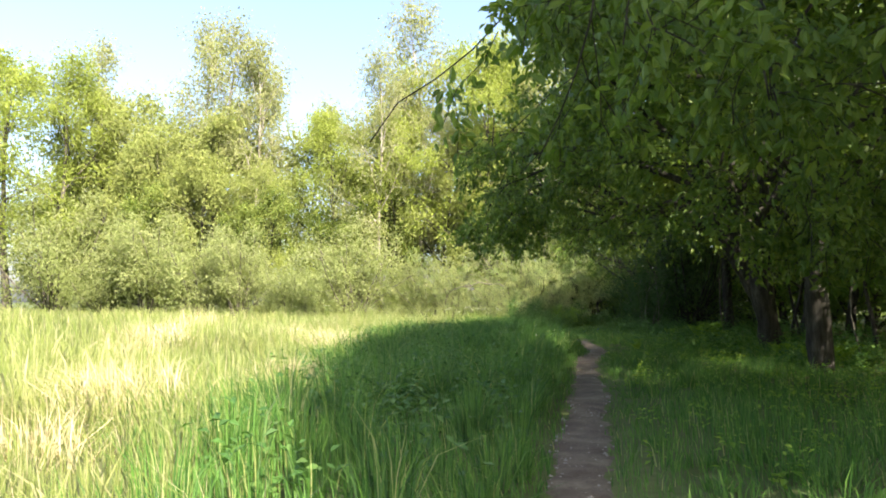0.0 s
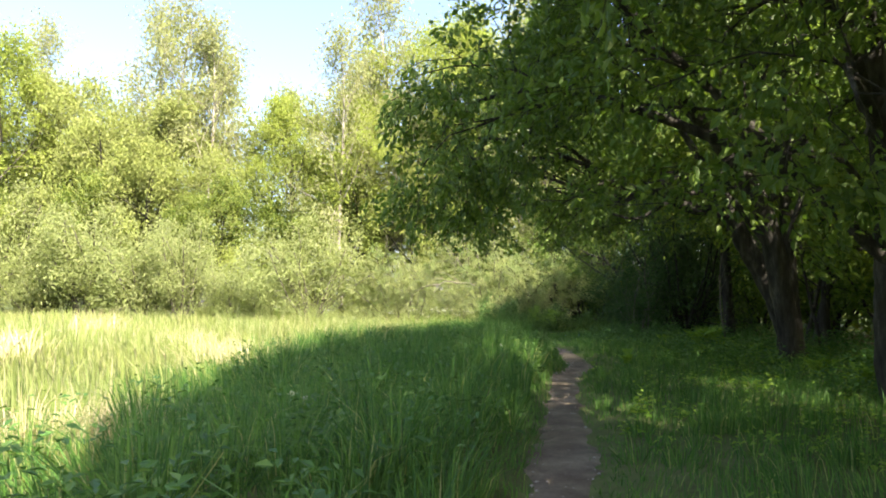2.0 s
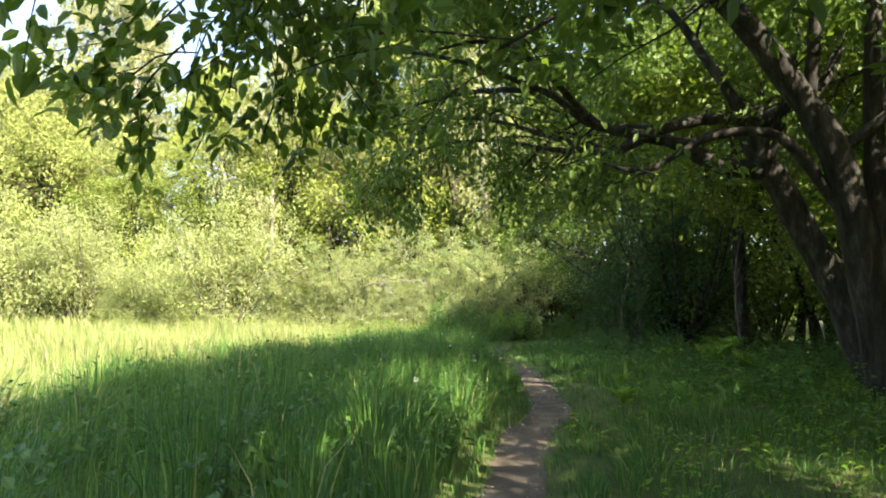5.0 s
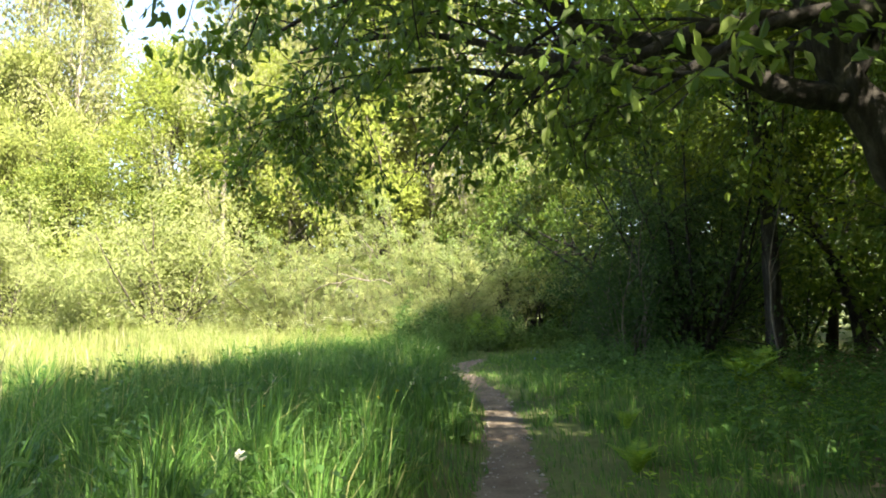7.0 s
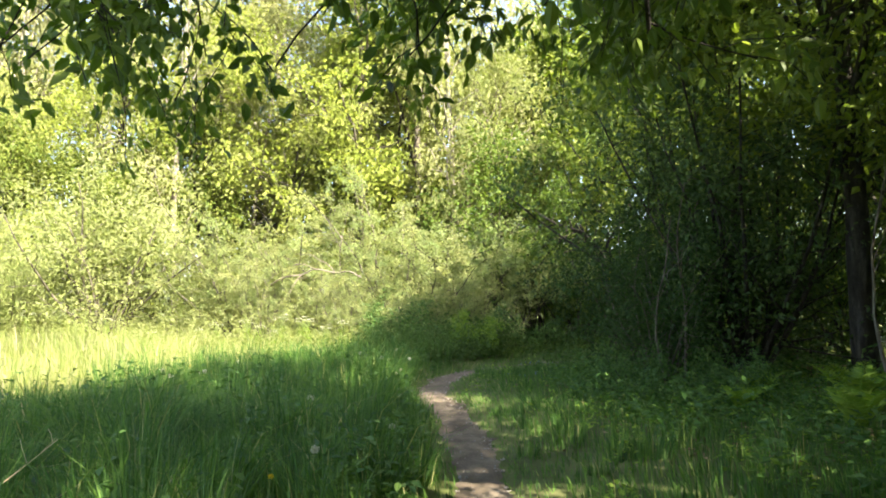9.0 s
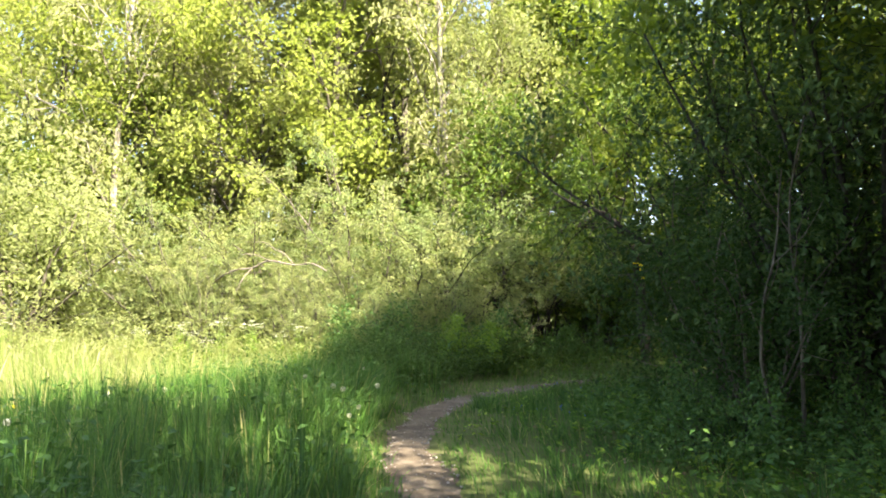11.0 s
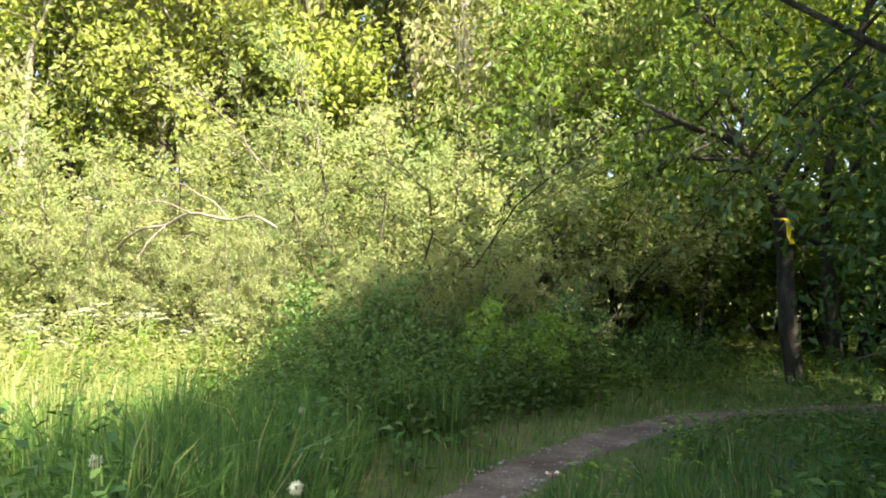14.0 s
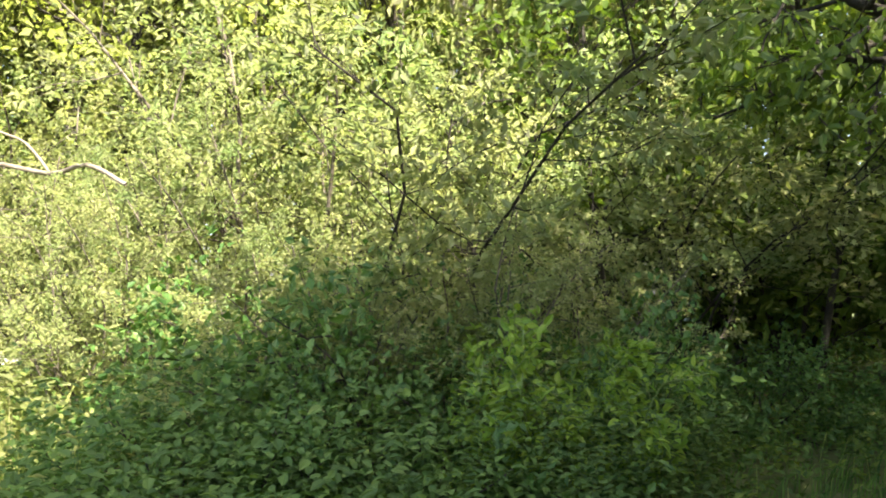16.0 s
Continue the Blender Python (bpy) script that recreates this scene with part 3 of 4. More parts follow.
def overhead(P):
    """Leaves keep clear of the walker's head."""
    g, _ = trail_gap(P[:, 0], P[:, 1])
    return P[:, 2] > 1.1 + 0.95 * (1 - smoothstep(0.9, 3.0, g)) + (0.25 * smoothstep(14.5, 16.5, P[:, 1]) + 0.43 * np.clip(P[:, 1] - 19.6, 0, 3)) * (1 - smoothstep(2.0, 3.2, g))


# where the shade of the crowns ends on the meadow: it tells how far the crowns reach out
SHADE_Y = (-6, 2, 4, 7, 11, 14, 19, 22, 24, 26, 28, 31.6, 34, 37)
SHADE_X = (0.7, 0.15, -0.3, -0.9, -1.1, -1.2, -0.6, -0.3, 0.5, 1.9, 2.5, 3.1, 5.0, 8.0)


def in_crown(P):
    k = (P[:, 2] - 0.5) / math.tan(radians(SUN_EL))
    sx, sy = P[:, 0] - SUN_AZ[0] * k, P[:, 1] - SUN_AZ[1] * k
    return sx > np.interp(sy, SHADE_Y, SHADE_X) + 0.7 * (wave(sx, sy, 1.6) - 0.5)


def trimmed(pts, r):
    """A limb as far as the crown reaches."""
    out = ~in_crown(pts)
    n = max(int(out.argmax()) if out.any() else len(pts), 3)
    return pts[:n], np.linspace(r[0], max(r[-1], 0.015), n)


def path_tree(name, label, seed, trunks, limbs, n_branch, n_twig, per, size, leaf, up=-0.09, branch_len=1.9, twig_len=0.8, hang=0.5, bare=0.3):
    """An old many-stemmed tree by the path with its own limbs; bare: the leafless share of its limbs."""
    rng = np.random.default_rng(seed)
    root = thing(name, label, "tree", "trees over the path")
    branches, twigs = [], []
    limbs = [trimmed(p, r) for p, r in limbs]
    for pts, r in limbs + trunks:
        ln = np.linalg.norm(np.diff(pts, axis=0), axis=1).sum()
        first = 0.62 if r[0] > 0.14 else bare
        branches += offshoots(rng, pts, r, max(3, int(n_branch * ln * (1 - first) / 0.7)), first, branch_len, 58, 0.16, up, 5, 0.4)
    more = []
    for pts, r in branches:
        more += offshoots(rng, pts, r, 4, 0.2, branch_len * 0.55, 50, 0.18, -0.05, 4)
    branches += more
    for pts, r in branches:
        twigs += offshoots(rng, pts, r, n_twig, 0.2, twig_len, 48, 0.2, -0.14, 3)
    branches = [(p, r) for p, r in branches if overhead(p).all() and in_crown(p).all()]
    twigs = [(p, r) for p, r in twigs if overhead(p).all() and in_crown(p).all()]
    high = [(p, r) for p, r in twigs if p[:, 2].mean() > 4.7]
    low = [(p, r) for p, r in twigs if p[:, 2].mean() <= 4.7]
    tagged(part("upper_crown", foliage(rng, high, 34, 0.155, 0.55, False, 0.22, 0.2, clear=in_crown), leaf, root), kind="stuff")
    return dress(root, rng, trunks, limbs, branches, low, BARK, leaf, per, size, 0.52, True, 0.06, hang, True, 0.55, clear=lambda P: overhead(P) & in_crown(P))


path_tree("sallow_tree", "old leaning sallow with pale sunlit limb and dark ridged bark", 51,
          [limb([(6.3, 10.7, -0.1), (6.2, 10.6, 1.0), (6.15, 10.5, 2.0), (5.97, 10.4, 4.1), (5.4, 10.3, 5.6), (5.0, 10.0, 7.6)], 0.20, 0.07)],
          [limb([(6.15, 10.5, 1.6), (5.23, 10.4, 2.45), (4.51, 10.4, 3.2), (3.51, 10.3, 4.1), (2.5, 9.6, 4.7), (1.2, 8.8, 5.1)], 0.085, 0.02),
           limb([(5.2, 10.4, 2.5), (4.0, 10.8, 3.2), (2.8, 11.2, 3.7), (2.0, 11.4, 3.7), (1.5, 11.5, 3.5)], 0.07, 0.015),
           limb([(6.15, 10.5, 1.7), (5.6, 10.0, 2.3), (5.0, 9.4, 2.5), (4.5, 9.0, 2.2), (4.2, 8.8, 1.7)], 0.05, 0.012),
           limb([(6.2, 10.5, 1.9), (6.6, 9.6, 2.6), (6.6, 8.6, 2.8), (6.4, 7.8, 2.3)], 0.05, 0.012),
           limb([(5.97, 10.5, 3.3), (5.0, 9.5, 4.6), (3.9, 8.4, 5.4), (2.6, 7.4, 5.6), (1.4, 6.7, 5.2), (0.4, 6.5, 4.6)], 0.09, 0.02),
           limb([(5.5, 10.4, 5.2), (4.2, 11.2, 6.2), (2.9, 11.8, 6.9), (1.6, 12.2, 6.8)], 0.08, 0.02),
           limb([(6.1, 10.5, 2.4), (7.2, 10.0, 4.0), (8.2, 9.2, 5.5)], 0.09, 0.025),
           limb([(6.15, 10.5, 2.1), (5.5, 9.6, 2.9), (4.8, 8.8, 3.1), (4.3, 8.0, 2.9), (4.0, 7.4, 2.5)], 0.06, 0.015),
           limb([(6.0, 10.5, 3.0), (6.3, 9.4, 4.2), (6.0, 8.0, 5.2), (5.2, 6.8, 5.6)], 0.08, 0.025),
           limb([(5.8, 10.4, 4.4), (4.9, 11.4, 5.0), (4.3, 12.4, 5.2), (3.6, 13.2, 5.0)], 0.07, 0.02),
           limb([(5.0, 10.0, 7.4), (4.3, 9.3, 8.8), (3.8, 8.6, 9.8)], 0.07, 0.02)],
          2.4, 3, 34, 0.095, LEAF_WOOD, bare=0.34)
path_tree("sallow_tree", "spreading old sallow with low crooked limbs reaching over the path", 52,
          [limb([(7.9, 16.2, -0.1), (7.7, 16.1, 1.4), (7.29, 16.0, 3.0), (6.44, 16.0, 4.34), (5.66, 15.95, 5.23), (5.1, 15.6, 6.2), (4.6, 15.2, 7.4)], 0.23, 0.06),
           limb([(8.05, 16.3, -0.1), (7.85, 16.1, 1.5), (7.78, 16.0, 3.3), (7.83, 15.9, 6.0), (7.6, 15.6, 8.0)], 0.16, 0.06),
           limb([(8.6, 17.3, -0.1), (8.15, 17.35, 1.3), (7.75, 17.4, 2.1), (7.35, 17.4, 2.87), (7.03, 17.4, 3.4), (6.92, 17.4, 3.75)], 0.24, 0.13)],
          [limb([(7.2, 17.4, 3.05), (6.49, 17.4, 3.15), (5.92, 17.4, 3.44), (5.34, 17.4, 3.55), (4.71, 17.4, 3.71), (4.03, 17.4, 4.17), (2.4, 17.0, 4.5), (0.9, 16.8, 4.3), (-0.6, 16.6, 4.0)], 0.135, 0.02),
           limb([(6.92, 17.4, 3.7), (6.57, 17.4, 3.8), (5.75, 17.3, 3.61), (4.93, 17.2, 3.25), (4.3, 17.8, 3.6), (3.2, 18.7, 4.1), (1.7, 19.5, 4.1), (0.2, 19.9, 3.7)], 0.10, 0.02),
           limb([(7.0, 17.4, 3.6), (7.47, 17.4, 3.96), (8.0, 17.6, 4.2), (8.8, 18.2, 5.4), (8.5, 19.6, 6.4), (7.8, 21.0, 7.0), (7.0, 22.0, 7.1), (6.5, 22.8, 6.9)], 0.12, 0.03),
           limb([(8.5, 19.6, 6.4), (9.1, 21.6, 7.4), (9.2, 23.6, 7.8), (8.9, 25.6, 7.4)], 0.06, 0.02),
           limb([(8.0, 20.5, 6.8), (7.5, 22.2, 7.4), (7.2, 23.6, 7.3), (7.0, 24.8, 6.8)], 0.06, 0.02),
           limb([(6.95, 17.4, 3.7), (6.6, 17.7, 4.6), (6.0, 18.2, 5.8), (5.0, 19.2, 6.6), (4.0, 20.2, 6.8), (2.9, 20.9, 6.5)], 0.10, 0.02),
           limb([(7.8, 15.8, 4.0), (8.6, 14.6, 5.0), (8.4, 13.2, 5.4), (7.6, 12.2, 5.2)], 0.08, 0.02),
           limb([(4.93, 17.2, 3.3), (4.4, 18.2, 3.5), (3.6, 18.9, 3.8), (2.7, 19.3, 3.8), (1.9, 19.5, 3.5)], 0.05, 0.012),
           limb([(5.75, 17.3, 3.6), (5.5, 18.3, 3.9), (5.1, 19.0, 3.9), (4.7, 19.5, 3.6)], 0.05, 0.012),
           limb([(7.78, 16.0, 3.3), (8.6, 16.8, 4.2), (8.9, 17.6, 4.6), (8.6, 18.6, 4.6)], 0.08, 0.02),
           limb([(7.8, 15.9, 5.0), (8.8, 16.4, 5.8), (9.6, 17.2, 6.2)], 0.07, 0.02),
           limb([(7.3, 16.0, 3.0), (8.8, 15.2, 4.2), (9.8, 13.8, 4.8)], 0.08, 0.02),
           limb([(4.71, 17.3, 3.7), (3.9, 16.4, 4.1), (3.2, 15.8, 4.2), (2.6, 15.5, 4.0)], 0.05, 0.015),
           limb([(4.0, 17.4, 4.15), (3.2, 18.0, 4.3), (2.4, 18.3, 4.2), (1.8, 18.4, 3.9)], 0.05, 0.015),
           limb([(7.5, 16.1, 2.2), (6.76, 16.0, 3.1), (6.2, 16.0, 3.25), (5.62, 16.0, 3.1), (5.0, 15.9, 2.75), (4.48, 15.8, 2.81)], 0.08, 0.02),
           limb([(5.66, 15.95, 5.2), (4.4, 15.6, 5.4), (3.0, 15.2, 5.5), (1.6, 15.0, 5.2), (0.3, 14.8, 4.6)], 0.09, 0.02),
           limb([(7.0, 16.0, 3.5), (6.9, 15.6, 4.8), (6.65, 15.3, 6.0), (6.2, 14.6, 7.2)], 0.09, 0.02),
           limb([(7.8, 15.8, 5.2), (7.0, 14.6, 6.5), (6.0, 13.4, 7.4), (4.6, 12.8, 7.9)], 0.09, 0.02),
           limb([(5.1, 15.6, 6.2), (3.9, 16.8, 6.6), (2.5, 17.9, 6.6), (1.2, 18.6, 6.0)], 0.07, 0.02),
           limb([(4.7, 15.3, 7.0), (3.6, 15.6, 7.9), (2.2, 16.2, 8.4), (0.8, 16.6, 8.0)], 0.06, 0.02),
           limb([(7.7, 15.6, 7.6), (7.0, 16.4, 9.0), (6.0, 17.4, 9.8)], 0.06, 0.02)],
          1.8, 3, 21, 0.102, LEAF_WOOD, bare=0.40)
path_tree("sallow_tree", "leafy sallow with a sunlit bough hanging over the path", 53,
          [limb([(6.3, 4.4, -0.1), (6.2, 4.5, 1.5), (5.9, 4.6, 3.2), (5.5, 4.4, 5.5), (5.2, 4.0, 7.5)], 0.2, 0.06)],
          [limb([(6.0, 4.6, 2.8), (5.0, 4.9, 3.9), (3.6, 5.2, 4.5), (2.2, 5.3, 4.7), (0.9, 5.3, 4.5), (-0.5, 5.2, 3.9)], 0.1, 0.02),
           limb([(5.0, 4.9, 3.9), (3.4, 4.3, 4.1), (2.0, 3.8, 3.7), (1.0, 3.5, 3.2), (0.2, 3.3, 2.8), (-0.2, 3.1, 2.5)], 0.06, 0.012),
           limb([(6.1, 4.5, 2.2), (5.2, 5.4, 2.9), (4.5, 6.2, 2.9), (4.1, 6.8, 2.5)], 0.05, 0.012),
           limb([(5.7, 4.5, 4.4), (4.6, 3.4, 5.6), (3.8, 2.2, 6.2), (3.2, 1.2, 6.2)], 0.09, 0.02),
           limb([(5.4, 4.3, 5.8), (4.3, 5.4, 6.8), (3.0, 6.2, 7.2), (1.8, 6.6, 7.0)], 0.08, 0.02),
           limb([(5.5, 4.4, 5.2), (4.6, 3.6, 6.0), (3.6, 3.2, 6.4), (2.9, 3.0, 6.2)], 0.07, 0.02),
           limb([(5.3, 4.2, 6.4), (5.6, 5.4, 7.4), (5.4, 6.8, 7.8), (4.8, 8.0, 7.6)], 0.07, 0.02),
           limb([(5.2, 4.0, 7.2), (4.2, 4.8, 8.0), (3.2, 5.6, 8.0)], 0.06, 0.02),
           limb([(5.2, 4.0, 7.4), (4.6, 2.6, 8.2), (4.2, 1.2, 8.5)], 0.06, 0.02),
           # limb out of view, added to shade the grass at the start
           limb([(5.4, 4.3, 5.6), (5.2, 2.4, 6.6), (4.8, 0.4, 7.0), (4.6, -1.2, 6.9), (4.5, -2.6, 6.5)], 0.09, 0.02),
           limb([(5.9, 4.6, 3.4), (6.6, 3.2, 4.8), (6.4, 1.6, 5.8), (5.6, 0.2, 6.2)], 0.08, 0.02)],
          1.9, 3, 32, 0.098, LEAF_WOOD)


# whole tree is out of view; its crown is added to block sun
path_tree("sallow_tree", "broad sallow added out of view at the start, its crown shading the path", 54,
          [limb([(6.4, -1.4, -0.1), (6.2, -1.3, 1.5), (5.8, -1.2, 3.4), (5.3, -1.2, 5.4), (5.0, -1.4, 7.4)], 0.22, 0.06)],
          [limb([(5.8, -1.2, 3.4), (4.6, -0.8, 4.6), (3.4, -0.2, 5.2), (2.4, 0.4, 5.2), (1.6, 0.8, 4.8)], 0.10, 0.02),
           limb([(5.6, -1.2, 4.2), (4.8, 0.4, 5.2), (4.2, 1.8, 5.6), (3.6, 3.0, 5.4)], 0.10, 0.02),
           limb([(5.4, -1.2, 5.0), (4.2, -2.4, 6.2), (3.2, -3.2, 6.6), (2.4, -3.6, 6.2)], 0.09, 0.02),
           limb([(5.2, -1.2, 6.0), (4.4, -0.2, 7.2), (3.6, 0.8, 7.6), (3.0, 1.8, 7.4)], 0.08, 0.02),
           limb([(5.2, -1.2, 5.8), (4.5, 0.6, 6.6), (3.8, 2.2, 6.8), (3.2, 3.4, 6.6)], 0.08, 0.02),
           limb([(5.8, -1.2, 3.8), (6.6, 0.2, 5.0), (6.8, 1.6, 5.8), (6.6, 2.8, 6.2)], 0.09, 0.02),
           limb([(5.8, -1.2, 3.6), (6.8, -2.4, 4.8), (7.4, -3.4, 5.6)], 0.08, 0.02)],
          2.0, 3, 22, 0.11, LEAF_WOOD)
path_tree("ash_tree", "leafy tree rising over the dark evergreen by the path", 55,
          [limb([(10.0, 24.2, -0.1), (9.9, 24.1, 2.5), (9.7, 24.0, 5.0), (9.5, 23.9, 7.5), (9.3, 23.9, 9.2)], 0.17, 0.05)],
          [limb([(9.8, 24.1, 4.4), (9.0, 23.4, 5.4), (8.3, 22.9, 5.9), (7.9, 22.6, 6.0)], 0.08, 0.02),
           limb([(9.8, 24.0, 4.8), (9.2, 25.2, 5.8), (8.4, 26.2, 6.3), (7.6, 26.8, 6.2)], 0.08, 0.02),
           limb([(9.7, 24.0, 5.4), (9.9, 22.6, 6.2), (9.7, 21.2, 6.6), (9.3, 20.2, 6.4)], 0.08, 0.02),
           limb([(9.7, 24.0, 5.0), (10.8, 25.0, 6.0), (11.6, 25.8, 6.4)], 0.08, 0.02),
           limb([(9.6, 24.0, 6.2), (8.8, 24.4, 7.0), (8.2, 24.8, 7.3)], 0.07, 0.02),
           limb([(9.5, 23.9, 7.2), (9.2, 22.8, 8.2), (8.8, 22.0, 8.6)], 0.06, 0.02),
           limb([(9.8, 24.1, 3.6), (9.3, 22.9, 4.4), (8.8, 22.0, 4.8), (8.5, 21.4, 4.8)], 0.06, 0.02),
           limb([(9.8, 24.1, 5.2), (10.8, 23.0, 6.0), (11.4, 21.8, 6.4)], 0.07, 0.02)],
          2.0, 3, 22, 0.11, LEAF_WOOD_LIT)


# ---- wood on the right ----
WOOD_LABEL = "slim dark-barked woodland tree with dappled green crown"
wood_trees = [
    grown_tree("woodland_tree", WOOD_LABEL, "tree", 61, 10, 0.13, 0.2, 4.4, 13, 5, 4, 24, 0.20, BARK, LEAF_WOOD_LIT, group="woodland trees", jitter=0.25),
    grown_tree("woodland_tree", WOOD_LABEL, "tree", 62, 11, 0.15, 0.25, 4.6, 13, 5, 4, 24, 0.20, BARK, LEAF_WOOD_LIT, group="woodland trees", jitter=0.25),
    grown_tree("woodland_tree", "thin crooked sapling with sparse green leaves inside the wood", "tree", 63, 6, 0.05, 0.22, 1.9, 9, 4, 3, 16, 0.13, BARK, LEAF_WOOD, group="woodland trees"),
]
rng = np.random.default_rng(64)
spots = [(0, 9.0, 2.6, 0.95), (1, 9.2, 7.0, 0.9), (0, 10.2, 10.5, 1.0), (1, 10.6, 14.0, 1.0), (0, 11.0, 18.5, 1.0), (1, 11.5, 22.0, 0.95), (0, 10.4, 33.6, 0.9), (1, 14.2, 29.4, 1.0),
         # the two with negative y are out of view, added to shade the start
         (1, 11.6, 36.2, 1.15), (0, 9.4, 40.0, 1.15), (1, 9.8, -4.8, 1.05), (0, 9.2, -0.2, 1.05), (0, 10.8, 20.4, 1.0), (1, 12.6, 25.6, 1.0)]
for k in range(7):
    spots.append((k % 2, 14.5 + rng.normal() * 0.6, -2 + 6.2 * k + rng.normal() * 0.8, rng.uniform(0.9, 1.1)))
for x, y in ((9.0, 12.6), (9.8, 15.2), (9.9, 18.9), (10.4, 20.6), (8.9, 8.8), (6.6, 33.9), (7.6, 35.0), (5.3, 35.0), (9.2, 35.2), (10.6, 32.8), (8.2, 33.4)):
    spots.append((2, x, y, rng.uniform(0.8, 1.1)))
scatter(wood_trees, spots, 65)

dark_shrubs = [
    grown_shrub("holly_shrub", "dense dark evergreen shrub with thin bare stems inside", "shrub", 71, 5.0, 5.0, 16, 8, 4, 30, 0.09, BARK, LEAF_DARK, ratio=0.5, group="dark shrubs by the path", jitter=0.16),
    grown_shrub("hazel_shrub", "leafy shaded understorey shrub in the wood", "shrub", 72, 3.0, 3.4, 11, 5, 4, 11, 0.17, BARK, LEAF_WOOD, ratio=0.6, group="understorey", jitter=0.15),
    grown_shrub("elder_shrub", "leafy green elder shrub before the dark evergreen", "shrub", 74, 3.4, 3.0, 12, 6, 4, 46, 0.068, MID_BARK, LEAF_ELDER, ratio=0.55, group="understorey", jitter=0.13, girth=0.022),
]
spots = [(0, 9.0, 25.5, 1.1), (0, 10.0, 27.6, 1.05),
         (1, 10.6, 8.0, 1.0), (1, 11.4, 12.4, 1.0), (1, 12.2, 16.4, 1.1), (1, 12.4, 20.2, 1.1), (1, 13.6, 31.6, 1.2), (1, 11.4, 34.8, 1.2),
         (1, 10.5, 4.0, 1.1), (2, 8.0, 26.9, 1.0), (2, 7.6, 25.2, 0.75), (1, 12.5, 39.5, 1.4), (1, 15.5, 42, 1.5), (1, 9.4, 36.6, 1.2), (1, 12.6, 33.4, 1.2), (1, 11.6, 31.9, 0.8), (1, 13.4, 29.6, 1.1), (1, 6.2, 36.6, 1.1), (1, 8.0, 36.6, 1.1), (1, 10.2, 38.0, 1.2), (1, 13.0, 24.2, 1.1), (1, 14.6, 27.4, 1.2), (1, 14.4, 21.0, 1.2), (1, 4.6, 36.8, 1.0), (1, 8.6, 34.6, 0.9)]
scatter(dark_shrubs, spots, 73, 0.95, 1.1)

THICKET_LABEL = "tall leafy sallow thicket closing the end of the meadow"
end_shrubs = [
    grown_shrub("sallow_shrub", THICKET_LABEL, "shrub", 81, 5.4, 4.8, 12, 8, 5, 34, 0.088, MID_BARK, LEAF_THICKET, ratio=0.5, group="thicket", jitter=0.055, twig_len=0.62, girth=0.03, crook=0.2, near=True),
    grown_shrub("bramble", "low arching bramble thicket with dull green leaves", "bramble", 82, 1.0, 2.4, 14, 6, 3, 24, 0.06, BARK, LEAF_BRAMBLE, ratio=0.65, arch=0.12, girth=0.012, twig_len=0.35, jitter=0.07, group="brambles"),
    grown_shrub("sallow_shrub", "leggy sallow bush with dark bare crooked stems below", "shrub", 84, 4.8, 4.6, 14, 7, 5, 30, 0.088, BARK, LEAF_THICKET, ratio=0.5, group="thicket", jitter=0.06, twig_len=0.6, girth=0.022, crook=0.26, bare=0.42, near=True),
]
spots = [(2, 5.2, 33.6, 0.95), (2, 7.2, 34.2, 0.95), (0, 3.4, 34.2, 0.95), (0, 1.2, 34.6, 0.85), (0, -0.8, 34.4, 0.7), (0, 3.0, 32.9, 0.5), (0, 1.6, 33.2, 0.5), (0, 4.4, 32.4, 0.38), (0, 0.2, 33.2, 0.45), (0, 2.3, 32.2, 0.36),
         (0, 4.8, 31.5, 0.42), (0, 4.0, 31.3, 0.36), (0, 5.7, 32.2, 0.4), (1, 4.4, 31.1, 0.95), (1, 3.9, 31.8, 1.2), (1, 5.8, 31.9, 0.95), (1, 7.2, 32.6, 0.8), (1, 3.7, 30.5, 0.75), (1, 6.9, 24.4, 0.6), (1, 7.8, 23.5, 0.6)]
scatter(end_shrubs, spots, 83)
placed(grown_tree("willow_tree", "tall pale grey-green willow rising behind the thicket", "tree", 85, 9.0, 0.12, 0.15, 3.2, 14, 6, 4, 30, 0.13, MID_BARK, LEAF_WILLOW, ratio=0.36, hang=0.5, jitter=0.16, limb_angle=45), 6.7, 36.6)
# bright leaf colour stands in for a fleck of sun on the sapling
placed(grown_shrub("elder_sapling", "small elder sapling beside the bend, leaves coloured bright as if sunlit", "shrub", 86, 0.95, 0.9, 8, 5, 3, 16, 0.055, STEM, LEAF_FERN, ratio=0.5, jitter=0.03, twig_len=0.2, girth=0.008, near=True, fine=True), 5.3, 30.7, 0, 1.1)

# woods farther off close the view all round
far_tree = grown_tree("distant_tree", "distant woodland tree with full green crown", "tree", 91, 11, 0.16, 0.06, 5.0, 10, 4, 3, 9, 0.6, BARK, LEAF_OAK_SHADED, group="distant trees", jitter=0.45)
rng = np.random.default_rng(92)
spots = []
for k in range(30):
    a = 2 * math.pi * k / 30 + rng.normal() * 0.03
    r = 33 + rng.uniform(0, 7)
    x, y = 4 + r * math.sin(a), 14 + 1.15 * r * math.cos(a)
    if not (y > 34 and x < 4) and not (x < 2 and y < 28 and k % 2):
        spots.append((0, x, y, rng.uniform(0.9, 1.25)))
for k in range(26):
    spots.append((0, 19 + 3.8 * (k % 3) + rng.normal() * 0.7, -2 + 5.2 * (k // 3) + rng.normal() * 1.2, rng.uniform(0.8, 1.1)))
spots += [(0, 16.0, 47.5, 1.2), (0, 12.4, 48.5, 1.2), (0, 19.5, 45.0, 1.2), (0, 9.0, 47.0, 1.15)]
scatter([far_tree], spots, 93)

